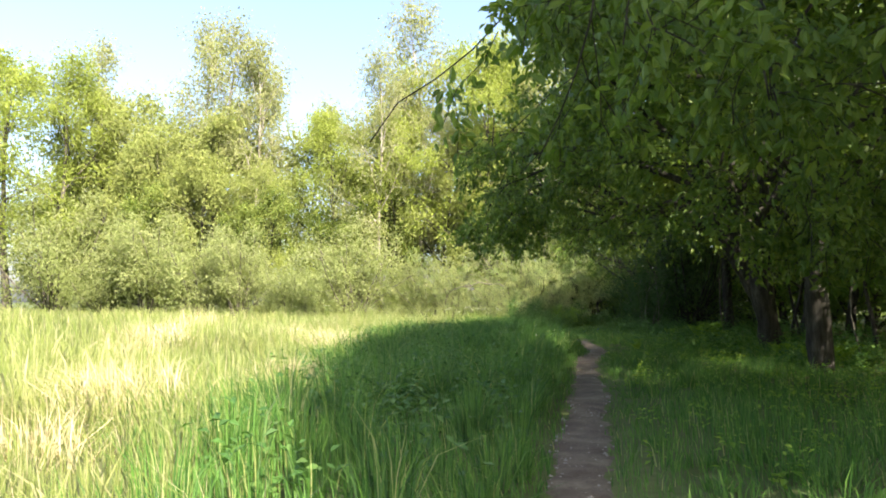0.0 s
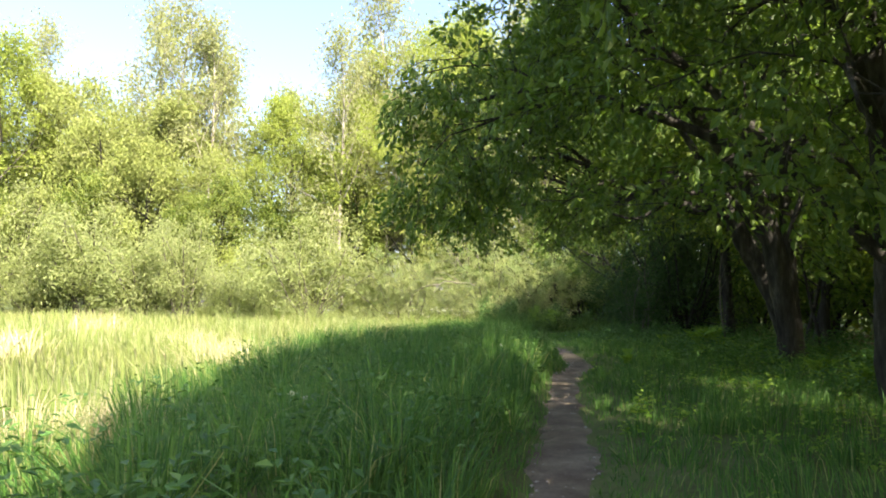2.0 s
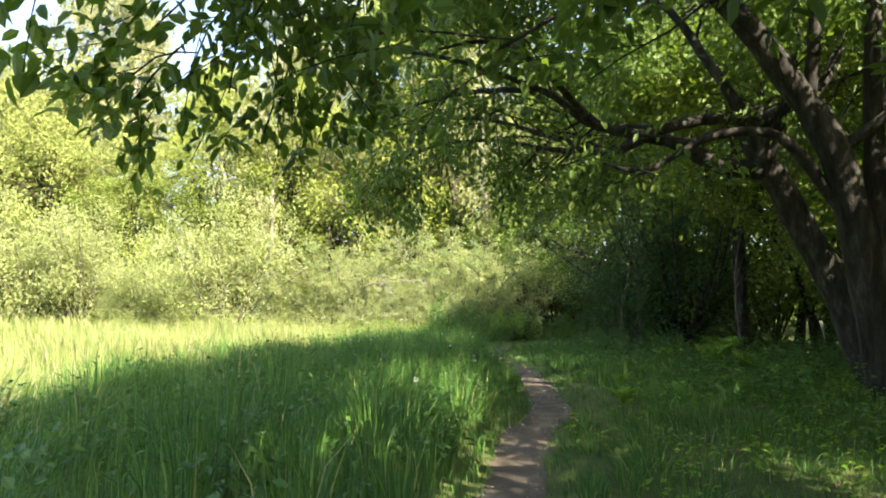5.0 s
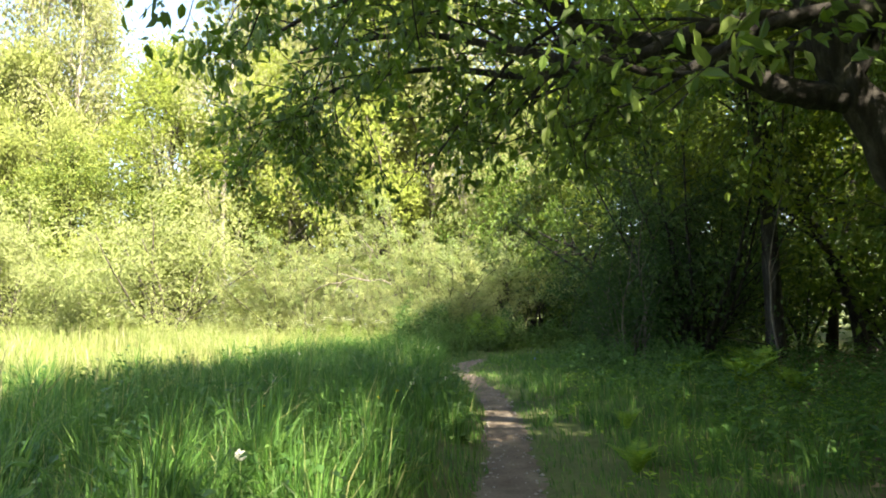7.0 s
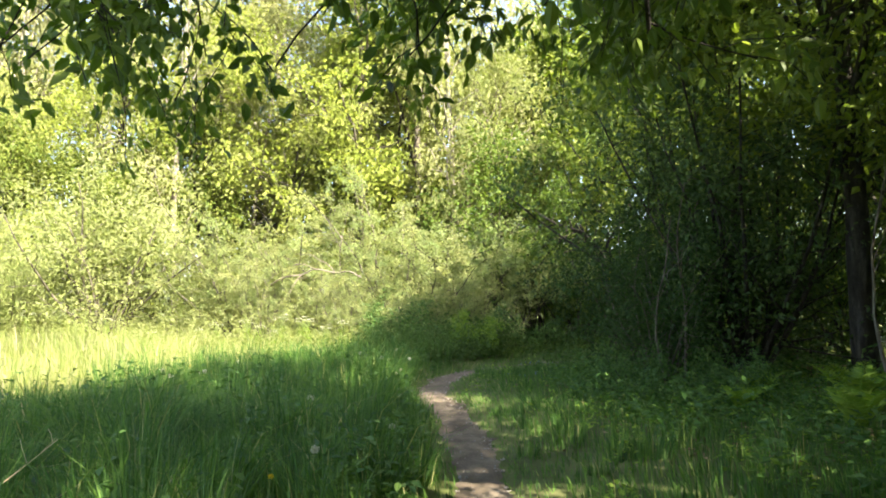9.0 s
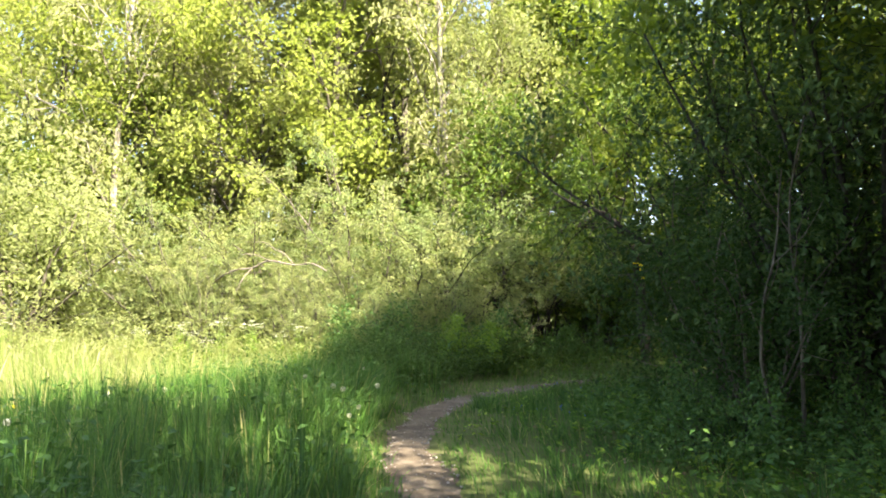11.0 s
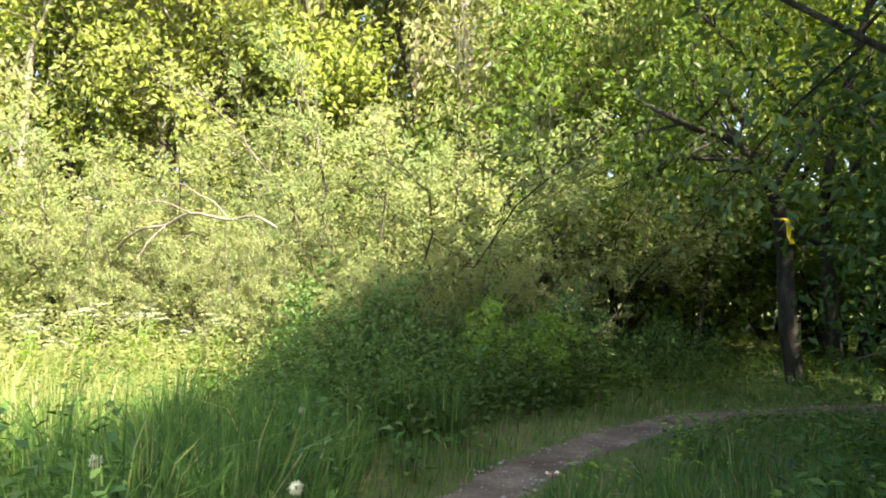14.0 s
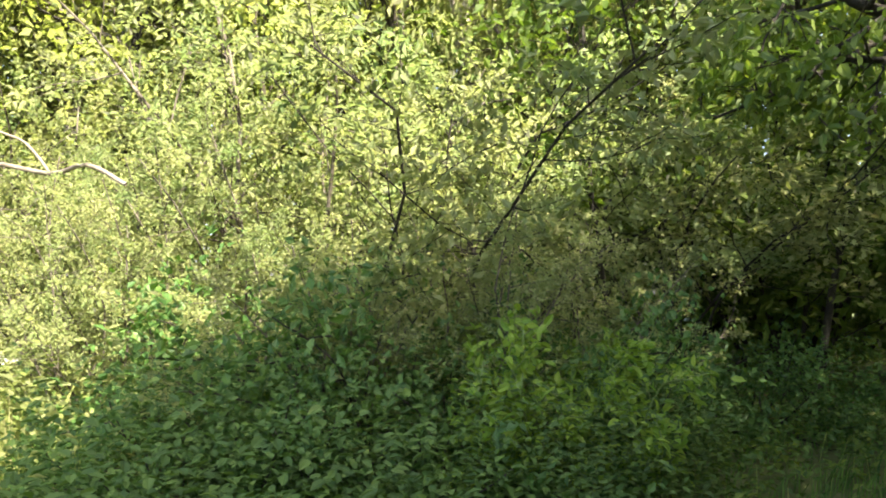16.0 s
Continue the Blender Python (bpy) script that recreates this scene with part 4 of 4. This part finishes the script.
# ---- small plants and litter ----
def herb_patch(name, label, seed, n, x0, x1, y0, y1, size, tall, material, keep, fine=False):
    """Low broad leaves of weeds standing in the grass."""
    rng = np.random.default_rng(seed)
    m = n // 14
    cx, cy = rng.uniform(x0, x1, m), rng.uniform(y0, y1, m)
    g, side = trail_gap(cx, cy)
    ok = keep(cx, cy, g, side) > rng.uniform(size=m)
    cx, cy = cx[ok], cy[ok]
    h = tall * rng.uniform(0.4, 1.2, len(cx))
    k = np.repeat(np.arange(len(cx)), 14)
    f = rng.uniform(0.1, 1.0, len(k))
    a = rng.uniform(0, 6.283, len(k))
    out = (0.03 + 0.07 * rng.uniform(size=len(k))) * (1.2 - 0.6 * f)
    x, y = cx[k] + out * np.cos(a), cy[k] + out * np.sin(a)
    P = np.stack([x, y, ground_sheet(x, y) + h[k] * f], -1)
    D = np.stack([np.cos(a), np.sin(a), rng.uniform(-0.5, 0.7, len(k))], -1)
    N = np.array([0, 0, 1.0]) + rng.normal(size=P.shape) * 0.3
    L = size * rng.uniform(0.5, 1.3, len(k)) * (1.2 - 0.5 * f)
    ob = new(name, mesh_of(name, *leaves(P, D, N, L, L * 0.55, fine), material))
    return tagged(ob, label, "weeds", kind="stuff")


herb_patch("meadow_weeds", "broad-leaved nettles and docks among the grass", 101, 46000, -2, 5, 3, 29, 0.09, 0.50, LEAF_BRAMBLE, lambda x, y, g, s: (s < 0) * (g > 0.45) * smoothstep(-0.6, 0.3, shade_edge(x, y)) * 1.6 * wave(x, y, 1.9))
herb_patch("verge_weeds", "small leafy weeds in the shaded verge", 102, 26000, 2, 9.5, 3, 30, 0.07, 0.24, LEAF_FERN, lambda x, y, g, s: (s > 0) * (g > 0.5) * np.clip(g / 3.5, 0.15, 1))
herb_patch("wood_edge_weeds", "leafy nettles under the trees at the wood edge", 103, 26000, 6, 12, 8, 34, 0.10, 0.5, LEAF_BRAMBLE, lambda x, y, g, s: (s > 0) * (g > 1.6) * 1.0)
# pale willow colour gives these weeds their sunlit look
herb_patch("sunlit_weeds", "tall leafy weeds before the thicket, coloured pale as in sun", 106, 28000, -9, 3.4, 29.6, 35, 0.085, 0.95, LEAF_WILLOW, lambda x, y, g, s: (g > 1.2) * (y > 30.2 + 0.35 * np.maximum(0.5 - x, 0)) * (y < 33.5 + 0.35 * np.maximum(0.5 - x, 0)) * 1.0)
herb_patch("wood_floor_weeds", "low leafy weeds on the wood floor past the bend", 107, 16000, 6, 15, 30, 40, 0.08, 0.3, LEAF_WOOD, lambda x, y, g, s: (g > 0.5) * (s < 0) * 1.0)
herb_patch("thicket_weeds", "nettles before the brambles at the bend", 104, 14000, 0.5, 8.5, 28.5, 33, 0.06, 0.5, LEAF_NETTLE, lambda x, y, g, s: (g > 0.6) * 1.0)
herb_patch("nettle_bed", "tall nettles crowding the bend of the path, coloured dark for the shade", 108, 64000, 1.6, 6.2, 28.4, 32.4, 0.05, 0.8, LEAF_NETTLE, lambda x, y, g, s: (s < 0) * (g > 0.7) * smoothstep(28.2, 29.6, y + 0.6 * wave(x, y, 2)) * smoothstep(0.2, 0.9, shade_edge(x, y)) * (0.3 + 1.2 * wave(x, y, 2.6)), fine=True)

# dead leaves on the wood floor and beside the path
rng = np.random.default_rng(105)
x, y = rng.uniform(5, 15, 14000), rng.uniform(4, 36, 14000)
g, side = trail_gap(x, y)
ok = (g > 0.3) & (rng.uniform(size=14000) < np.clip((g - 1) / 4, 0.02, 1))
x, y = x[ok], y[ok]
P = np.stack([x, y, ground_sheet(x, y) + 0.03], -1)
D = np.stack([rng.normal(size=len(x)), rng.normal(size=len(x)), rng.normal(size=len(x)) * 0.15], -1)
L = rng.uniform(0.05, 0.11, len(x))
tagged(new("leaf_litter", mesh_of("leaf_litter", *leaves(P, D, np.array([0, 0, 1.0]) + rng.normal(size=P.shape) * 0.25, L, L * 0.6), LITTER)), "dry brown fallen leaves on the wood floor", "leaf litter", kind="stuff")

# crumbs of earth and stones on the path
t = rng.uniform(0, 1, 1500) * (len(strip_line) - 2)
i = t.astype(int)
off = rng.uniform(-0.95, 0.95, 1500)
xy = strip_line[i] + nor[i] * (half[i] * off)[:, None]
s = rng.uniform(0.004, 0.016, 1500) * (0.5 + np.abs(off))
c = np.stack([xy[:, 0], xy[:, 1], ground_sheet(xy[:, 0], xy[:, 1]) + 0.022], -1)
octa = np.array([(1, 0, 0), (0, 1, 0), (-1, 0, 0), (0, -1, 0), (0, 0, 0.7), (0, 0, -0.7)])
V = (c[:, None] + octa * s[:, None, None] * rng.uniform(0.6, 1.4, (1500, 6, 1))).reshape(-1, 3)
F = np.concatenate([np.arange(1500)[:, None] * 6 + [f] for f in ((0, 1, 4), (1, 2, 4), (2, 3, 4), (3, 0, 4), (1, 0, 5), (2, 1, 5), (3, 2, 5), (0, 3, 5))])
tagged(new("path_stones", mesh_of("path_stones", V, F, STONE)), "small stones and earth crumbs lying on the path", "stones", kind="stuff")


def ball(centre, r, n=7):
    a, b = np.meshgrid(np.linspace(0, 2 * np.pi, n, endpoint=False), np.linspace(0.15, np.pi - 0.15, n - 1), indexing="ij")
    V = np.array(centre) + r * np.stack([np.sin(b) * np.cos(a), np.sin(b) * np.sin(a), np.cos(b)], -1).reshape(-1, 3)
    i, j = np.meshgrid(np.arange(n), np.arange(n - 2), indexing="ij")
    m = n - 1
    p, q = i * m + j, ((i + 1) % n) * m + j
    F = np.concatenate([np.stack([p, q, q + 1], -1).reshape(-1, 3), np.stack([p, q + 1, p + 1], -1).reshape(-1, 3)])
    return V, F


def spray(rng, centre, n, length, width, up=0.0):
    """Narrow rays in all directions from a centre."""
    D = unit(rng.normal(size=(n, 3)) + np.array([0, 0, up]))
    return leaves(np.repeat(np.array([centre], float), n, 0), D, unit(rng.normal(size=(n, 3))), np.full(n, length), np.full(n, width))


def dandelion(name, label, seed, clock, tall):
    rng = np.random.default_rng(seed)
    root = thing(name, label, "dandelion", "dandelions")
    top = np.array([0.03, 0.01, tall])
    part("stalk", tube([(0, 0, -0.02), (0.01, 0, tall * 0.5), top], [0.004, 0.0035, 0.003], 5), STEM, root, smooth=True)
    if clock:
        head = part("seed_head", ball(top, 0.008), STEM, root)
        part("fluff", joined([spray(rng, top, 110, 0.028, 0.006)]), SEED_FLUFF, head, "white downy seed ball")
    else:
        part("flower_head", spray(rng, top, 60, 0.02, 0.007, 1.4), YELLOW_PETAL, root, "yellow petals")
    return root


clock = dandelion("dandelion_clock", "white dandelion seed head on a thin stalk in the grass", 111, True, 0.30)
spots = [(0.04, 8.98), (0.15, 9.1), (3.25, 19.05), (3.6, 27.95), (3.08, 26.37), (3.5, 25.65), (3.82, 26.35), (1.36, 23.56), (3.0, 20.91), (1.15, 22.95),
         (3.68, 20.16), (2.37, 15.22), (1.26, 23.82), (0.82, 23.87), (1.77, 25.81), (1.39, 25.33), (3.69, 24.73), (3.72, 25.15), (3.4, 25.75)]
rng = np.random.default_rng(112)
for k, (x, y) in enumerate(spots):
    m = stand(x, y, rng.uniform(0, 360), rng.uniform(0.85, 1.15))
    if k:
        copy_thing(clock, m)
    else:
        clock.matrix_basis = m
bloom = dandelion("dandelion_flower", "yellow dandelion in bloom in the grass", 113, False, 0.30)
for k, (x, y) in enumerate(((3.1, 18.5), (2.97, 17.91), (2.9, 17.68), (2.04, 17.59), (0.9, 24.6), (1.9, 24.9), (2.6, 25.4))):
    m = stand(x, y, 70 * k, 1.0)
    if k:
        copy_thing(bloom, m)
    else:
        bloom.matrix_basis = m


def fern_frond(rng, length, lean):
    """One arching frond: pairs of leaflets along a stalk, shorter to the tip."""
    n = 22
    s = np.linspace(0, 1, n)
    line = np.stack([lean * length * s ** 1.6, np.zeros(n), length * (s - 0.28 * s ** 2.6)], -1)
    tan = unit(np.gradient(line, axis=0))
    w = length * 0.26 * np.sin(np.pi * (0.12 + 0.86 * s)) ** 0.9
    side = np.array([0, 1.0, 0])
    P = np.concatenate([line[2:], line[2:]])
    D = np.concatenate([side + tan[2:] * 0.45, -side + tan[2:] * 0.45]) + rng.normal(size=(2 * n - 4, 3)) * 0.06
    N = np.concatenate([np.cross(tan[2:], side)] * 2) * -1
    L = np.concatenate([w[2:], w[2:]])
    return joined([tube(line, np.linspace(0.006, 0.0015, n), 4), leaves(P, D, N, L, np.maximum(L * 0.26, 0.012), True, 0.05)])


def fern(seed, n, length):
    rng = np.random.default_rng(seed)
    root = thing("fern", "bright green fern clump with arching feathery fronds", "fern", "ferns")
    for k in range(n):
        ob = part("frond", fern_frond(rng, length * rng.uniform(0.7, 1.1), rng.uniform(0.45, 0.95)), LEAF_FERN, root)
        ob.matrix_basis = pose(0, 0, 0, 0, 0, 360 * k / n + rng.normal() * 12)
    return root


first = fern(121, 8, 0.75)
rng = np.random.default_rng(122)
for k, (x, y, s) in enumerate(((7.9, 21.2, 0.9), (8.7, 22.4, 1.05), (9.0, 22.8, 1.0), (8.1, 23.4, 0.85), (7.5, 22.6, 0.75), (8.3, 20.6, 0.8), (6.9, 13.4, 0.8), (6.9, 12.3, 0.75), (7.1, 11.6, 0.8), (5.35, 18.3, 0.45), (4.9, 16.6, 0.5))):
    m = stand(x, y, rng.uniform(0, 360), s)
    if k:
        copy_thing(first, m)
    else:
        first.matrix_basis = m


def bluebell(seed):
    rng = np.random.default_rng(seed)
    root = thing("bluebell", "small bluebell with nodding blue flowers in the shade", "bluebell", "bluebells")
    line = np.array([(0, 0, -0.02), (0.005, 0, 0.12), (0.03, 0, 0.22), (0.07, 0, 0.25)])
    part("stalk", tube(line, [0.003, 0.003, 0.002, 0.0015], 4), STEM, root)
    for k in range(5):
        p, _ = at_line(line, 0.5 + 0.1 * k)
        part("bell", spray(rng, p + np.array([0.012, 0.01 * (-1) ** k, -0.012]), 12, 0.02, 0.009, -1.2), BLUE_PETAL, root)
    return root


first = bluebell(131)
rng = np.random.default_rng(132)
for k in range(16):
    x, y = ((5.8, 26.2), (6.45, 28.6))[k % 2]
    m = stand(x + rng.normal() * 0.3, y + rng.normal() * 0.4, rng.uniform(0, 360), rng.uniform(0.5, 0.75))
    if k:
        copy_thing(first, m)
    else:
        first.matrix_basis = m


def cow_parsley(seed, tall):
    rng = np.random.default_rng(seed)
    root = thing("cow_parsley", "flowering cow parsley with flat white umbels", "cow parsley", "cow parsley")
    part("stalk", tube(bent(rng, (0, 0, -0.03), (0, 0, 1), tall * 0.8, 4, 0.05, 0), [0.006, 0.006, 0.005, 0.004, 0.003], 5), STEM, root)
    P, D = [], []
    for k in range(6):
        a = 6.283 * k / 6 + rng.normal() * 0.2
        base = np.array([0, 0, tall * rng.uniform(0.45, 0.78)])
        top = np.array([0.16 * math.cos(a), 0.16 * math.sin(a), tall * rng.uniform(0.85, 1.05)])
        ray = part("umbel", tube([base, (base + top) / 2 + (0, 0, 0.02), top], [0.004, 0.003, 0.002], 4), STEM, root)
        n = 46
        q = top + np.stack([rng.normal(size=n) * 0.038, rng.normal(size=n) * 0.038, rng.normal(size=n) * 0.007], -1)
        part("floret_cluster", leaves(q, rng.normal(size=(n, 3)) * np.array([1, 1, 0.2]), np.tile((0, 0, 1.0), (n, 1)), np.full(n, 0.016), np.full(n, 0.014)), WHITE_PETAL, ray, "white florets")
    n = 60
    f = rng.uniform(0.05, 0.7, n)
    a = rng.uniform(0, 6.283, n)
    part("foliage", leaves(np.stack([0.04 * np.cos(a), 0.04 * np.sin(a), f * tall], -1), np.stack([np.cos(a), np.sin(a), rng.uniform(-0.2, 0.5, n)], -1), np.tile((0, 0, 1.0), (n, 1)), 0.16 * (1.1 - f), 0.07 * (1.1 - f), True), LEAF_FERN, root)
    return root


first = cow_parsley(141, 0.95)
rng = np.random.default_rng(142)
spots = [(0.6, 30.5), (1.06, 30.6), (1.62, 30.5), (0.95, 30.3), (2.0, 31.0), (0.2, 31.2), (-0.6, 31.6), (-1.2, 32.2), (-2.2, 32.0), (-3.4, 32.4), (1.4, 31.4), (2.4, 30.6), (-5.6, 33.0), (-6.4, 33.4), (-7.2, 33.2)]
for k, (x, y) in enumerate(spots):
    m = stand(x, y, rng.uniform(0, 360), rng.uniform(0.65, 1.3))
    if k:
        copy_thing(first, m)
    else:
        first.matrix_basis = m

# bare fallen branch caught in the thicket
root = thing("fallen_branch", "bare bleached dead branch lying across the thicket", "branch")
for pts, a, b in (([(2.74, 31.5, 1.88), (2.45, 31.6, 2.02), (2.1, 31.85, 2.0), (1.6, 32.0, 2.09), (1.25, 32.2, 1.96), (0.9, 32.4, 1.93), (0.5, 32.8, 1.8), (0.1, 33.4, 1.5), (0.0, 33.7, 0.8), (0.0, 33.8, 0.0)], 0.014, 0.024),
                  ([(2.1, 31.85, 2.0), (1.9, 31.9, 2.22), (1.72, 31.9, 2.3), (1.5, 32.0, 2.44), (1.1, 32.2, 2.46)], 0.011, 0.004),
                  ([(1.25, 32.2, 1.96), (1.12, 32.0, 1.75), (1.02, 31.9, 1.5)], 0.012, 0.004),
                  ([(1.6, 32.0, 2.09), (1.35, 31.8, 2.2), (1.1, 31.8, 2.18)], 0.011, 0.004)):
    part("bough", tube(*limb(pts, a, b, 4), 7, 0.1, np.random.default_rng(3)), DEADWOOD, root, smooth=True)

# leaning tree at the bend with a strip of yellow ribbon tied to it
rng = np.random.default_rng(151)
root = thing("leaning_tree", "crooked leaning tree trunk at the bend of the path", "tree")
line, rad = limb([(8.9, 31.9, -0.05), (8.75, 31.8, 0.9), (8.65, 31.7, 1.9), (8.45, 31.6, 2.5), (8.0, 31.5, 2.95), (7.5, 31.45, 3.1), (7.0, 31.6, 3.4)], 0.12, 0.02)
branches = offshoots(rng, line, rad, 14, 0.45, 1.5, 60, 0.16, 0.02, 4)
twigs = []
for p, r in branches:
    twigs += offshoots(rng, p, r, 6, 0.2, 0.6, 50, 0.2, -0.05, 3)
dress(root, rng, [(line, rad)], [], branches, twigs, BARK, LEAF_WOOD, 24, 0.10, 0.55, True, 0.08, 0.3, True)
ribbon = thing("ribbon", "strip of bright yellow ribbon tied round a tree trunk", "ribbon")
part("loop", tube([(8.70, 31.62, 2.06), (8.60, 31.56, 2.06), (8.53, 31.62, 2.07), (8.56, 31.76, 2.08), (8.68, 31.82, 2.08), (8.77, 31.74, 2.07), (8.70, 31.62, 2.06)], [0.012] * 7, 6), RIBBON, ribbon)
s = np.linspace(0, 1, 9)
mid = np.stack([8.63 + 0.05 * s + 0.01 * np.sin(6 * s), 31.55 - 0.02 * s, 2.07 - 0.30 * s], -1)
V = np.concatenate([mid + np.array([-0.035, 0, 0]), mid + np.array([0.035, 0.004, 0]), mid + np.array([0.035, 0.008, 0]), mid + np.array([-0.035, 0.004, 0])])
F = [(a * 9 + k, ((a + 1) % 4) * 9 + k, ((a + 1) % 4) * 9 + k + 1, a * 9 + k + 1) for a in range(4) for k in range(8)]
part("tail", (V, np.array(F)), RIBBON, ribbon)


# long dry stalks of last year fallen over in the grass
rng = np.random.default_rng(155)
for k in range(9):
    x, y = 1.75 + 0.09 * k * rng.uniform(0.5, 1.2), 17.7 + 0.12 * k + rng.normal() * 0.15
    way = np.array([rng.uniform(-0.1, 0.35), 1.0, rng.uniform(0.03, 0.14)])
    root = thing("dry_stalk", "long bleached dry stalk leaning over in the grass", "stalk", "dry stalks")
    line = bent(rng, (0, 0, 0.12), way, rng.uniform(0.8, 1.4), 6, 0.05, -0.02)
    part("stem", tube(line, np.linspace(0.006, 0.003, 7), 5), STRAW, root, smooth=True)
    for pts, r in offshoots(rng, line, np.linspace(0.005, 0.002, 7), 3, 0.5, 0.3, 35, 0.1, 0.0, 3, 0.6):
        part("side_shoot", tube(pts, np.maximum(r, 0.0015), 4), STRAW, root, smooth=True)
    root.matrix_basis = stand(x, y, 0)


# tufts of last year's dry grass
def straw_tuft(seed, n, spread, tall):
    rng = np.random.default_rng(seed)
    root = thing("straw_tuft", "tuft of dry straw-coloured grass in the meadow", "grass tuft", "straw tufts")
    x, y = rng.normal(size=n) * spread, rng.normal(size=n) * spread
    V, F = blades(rng, x, y, tall * rng.uniform(0.4, 1.1, n), np.full(n, 0.008), 0.9)
    V[:, 2] -= np.repeat(ground_sheet(x, y), 5)
    tagged(part("straw", (V, F), STRAW, root), kind="stuff")
    return root


first = straw_tuft(161, 240, 0.17, 0.5)
rng = np.random.default_rng(162)
for k, (x, y, s) in enumerate(((-1.55, 8.2, 1.1), (-1.3, 8.5, 0.9), (-2.15, 5.6, 1.2), (-2.6, 5.9, 1.0), (-2.0, 3.9, 0.9), (-1.94, 13.7, 1.2), (-1.5, 14.2, 0.9), (-4.5, 10.5, 1.2), (-5.5, 14.0, 1.4), (-3.6, 17.0, 1.2), (-7.0, 20.0, 1.5))):
    m = stand(x, y, rng.uniform(0, 360), s)
    if k:
        copy_thing(first, m)
    else:
        first.matrix_basis = m


# thin bare stems standing before the dark evergreen
def bare_sapling(seed, tall):
    rng = np.random.default_rng(seed)
    root = thing("bare_sapling", "thin crooked grey leafless stem at the wood edge", "sapling", "bare saplings")
    line = bent(rng, (0, 0, -0.05), (0.05, 0, 1), tall, 9, 0.13, 0.06)
    rad = np.linspace(0.022, 0.006, 10)
    part("stem", tube(line, rad, 7, 0.06, rng), MID_BARK, root, smooth=True)
    for pts, r in offshoots(rng, line, rad, 5, 0.35, tall * 0.28, 40, 0.15, 0.03, 4, 0.6):
        part("side_shoot", tube(pts, r, 5), MID_BARK, root, smooth=True)
    return root


first = bare_sapling(171, 3.0)
for k, (x, y, turn, s) in enumerate(((7.6, 24.5, 10, 1.0), (7.3, 24.3, 130, 0.85), (9.2, 22.6, 60, 1.1), (8.4, 13.4, 90, 0.9))):
    m = stand(x, y, turn, s)
    if k:
        copy_thing(first, m)
    else:
        first.matrix_basis = m
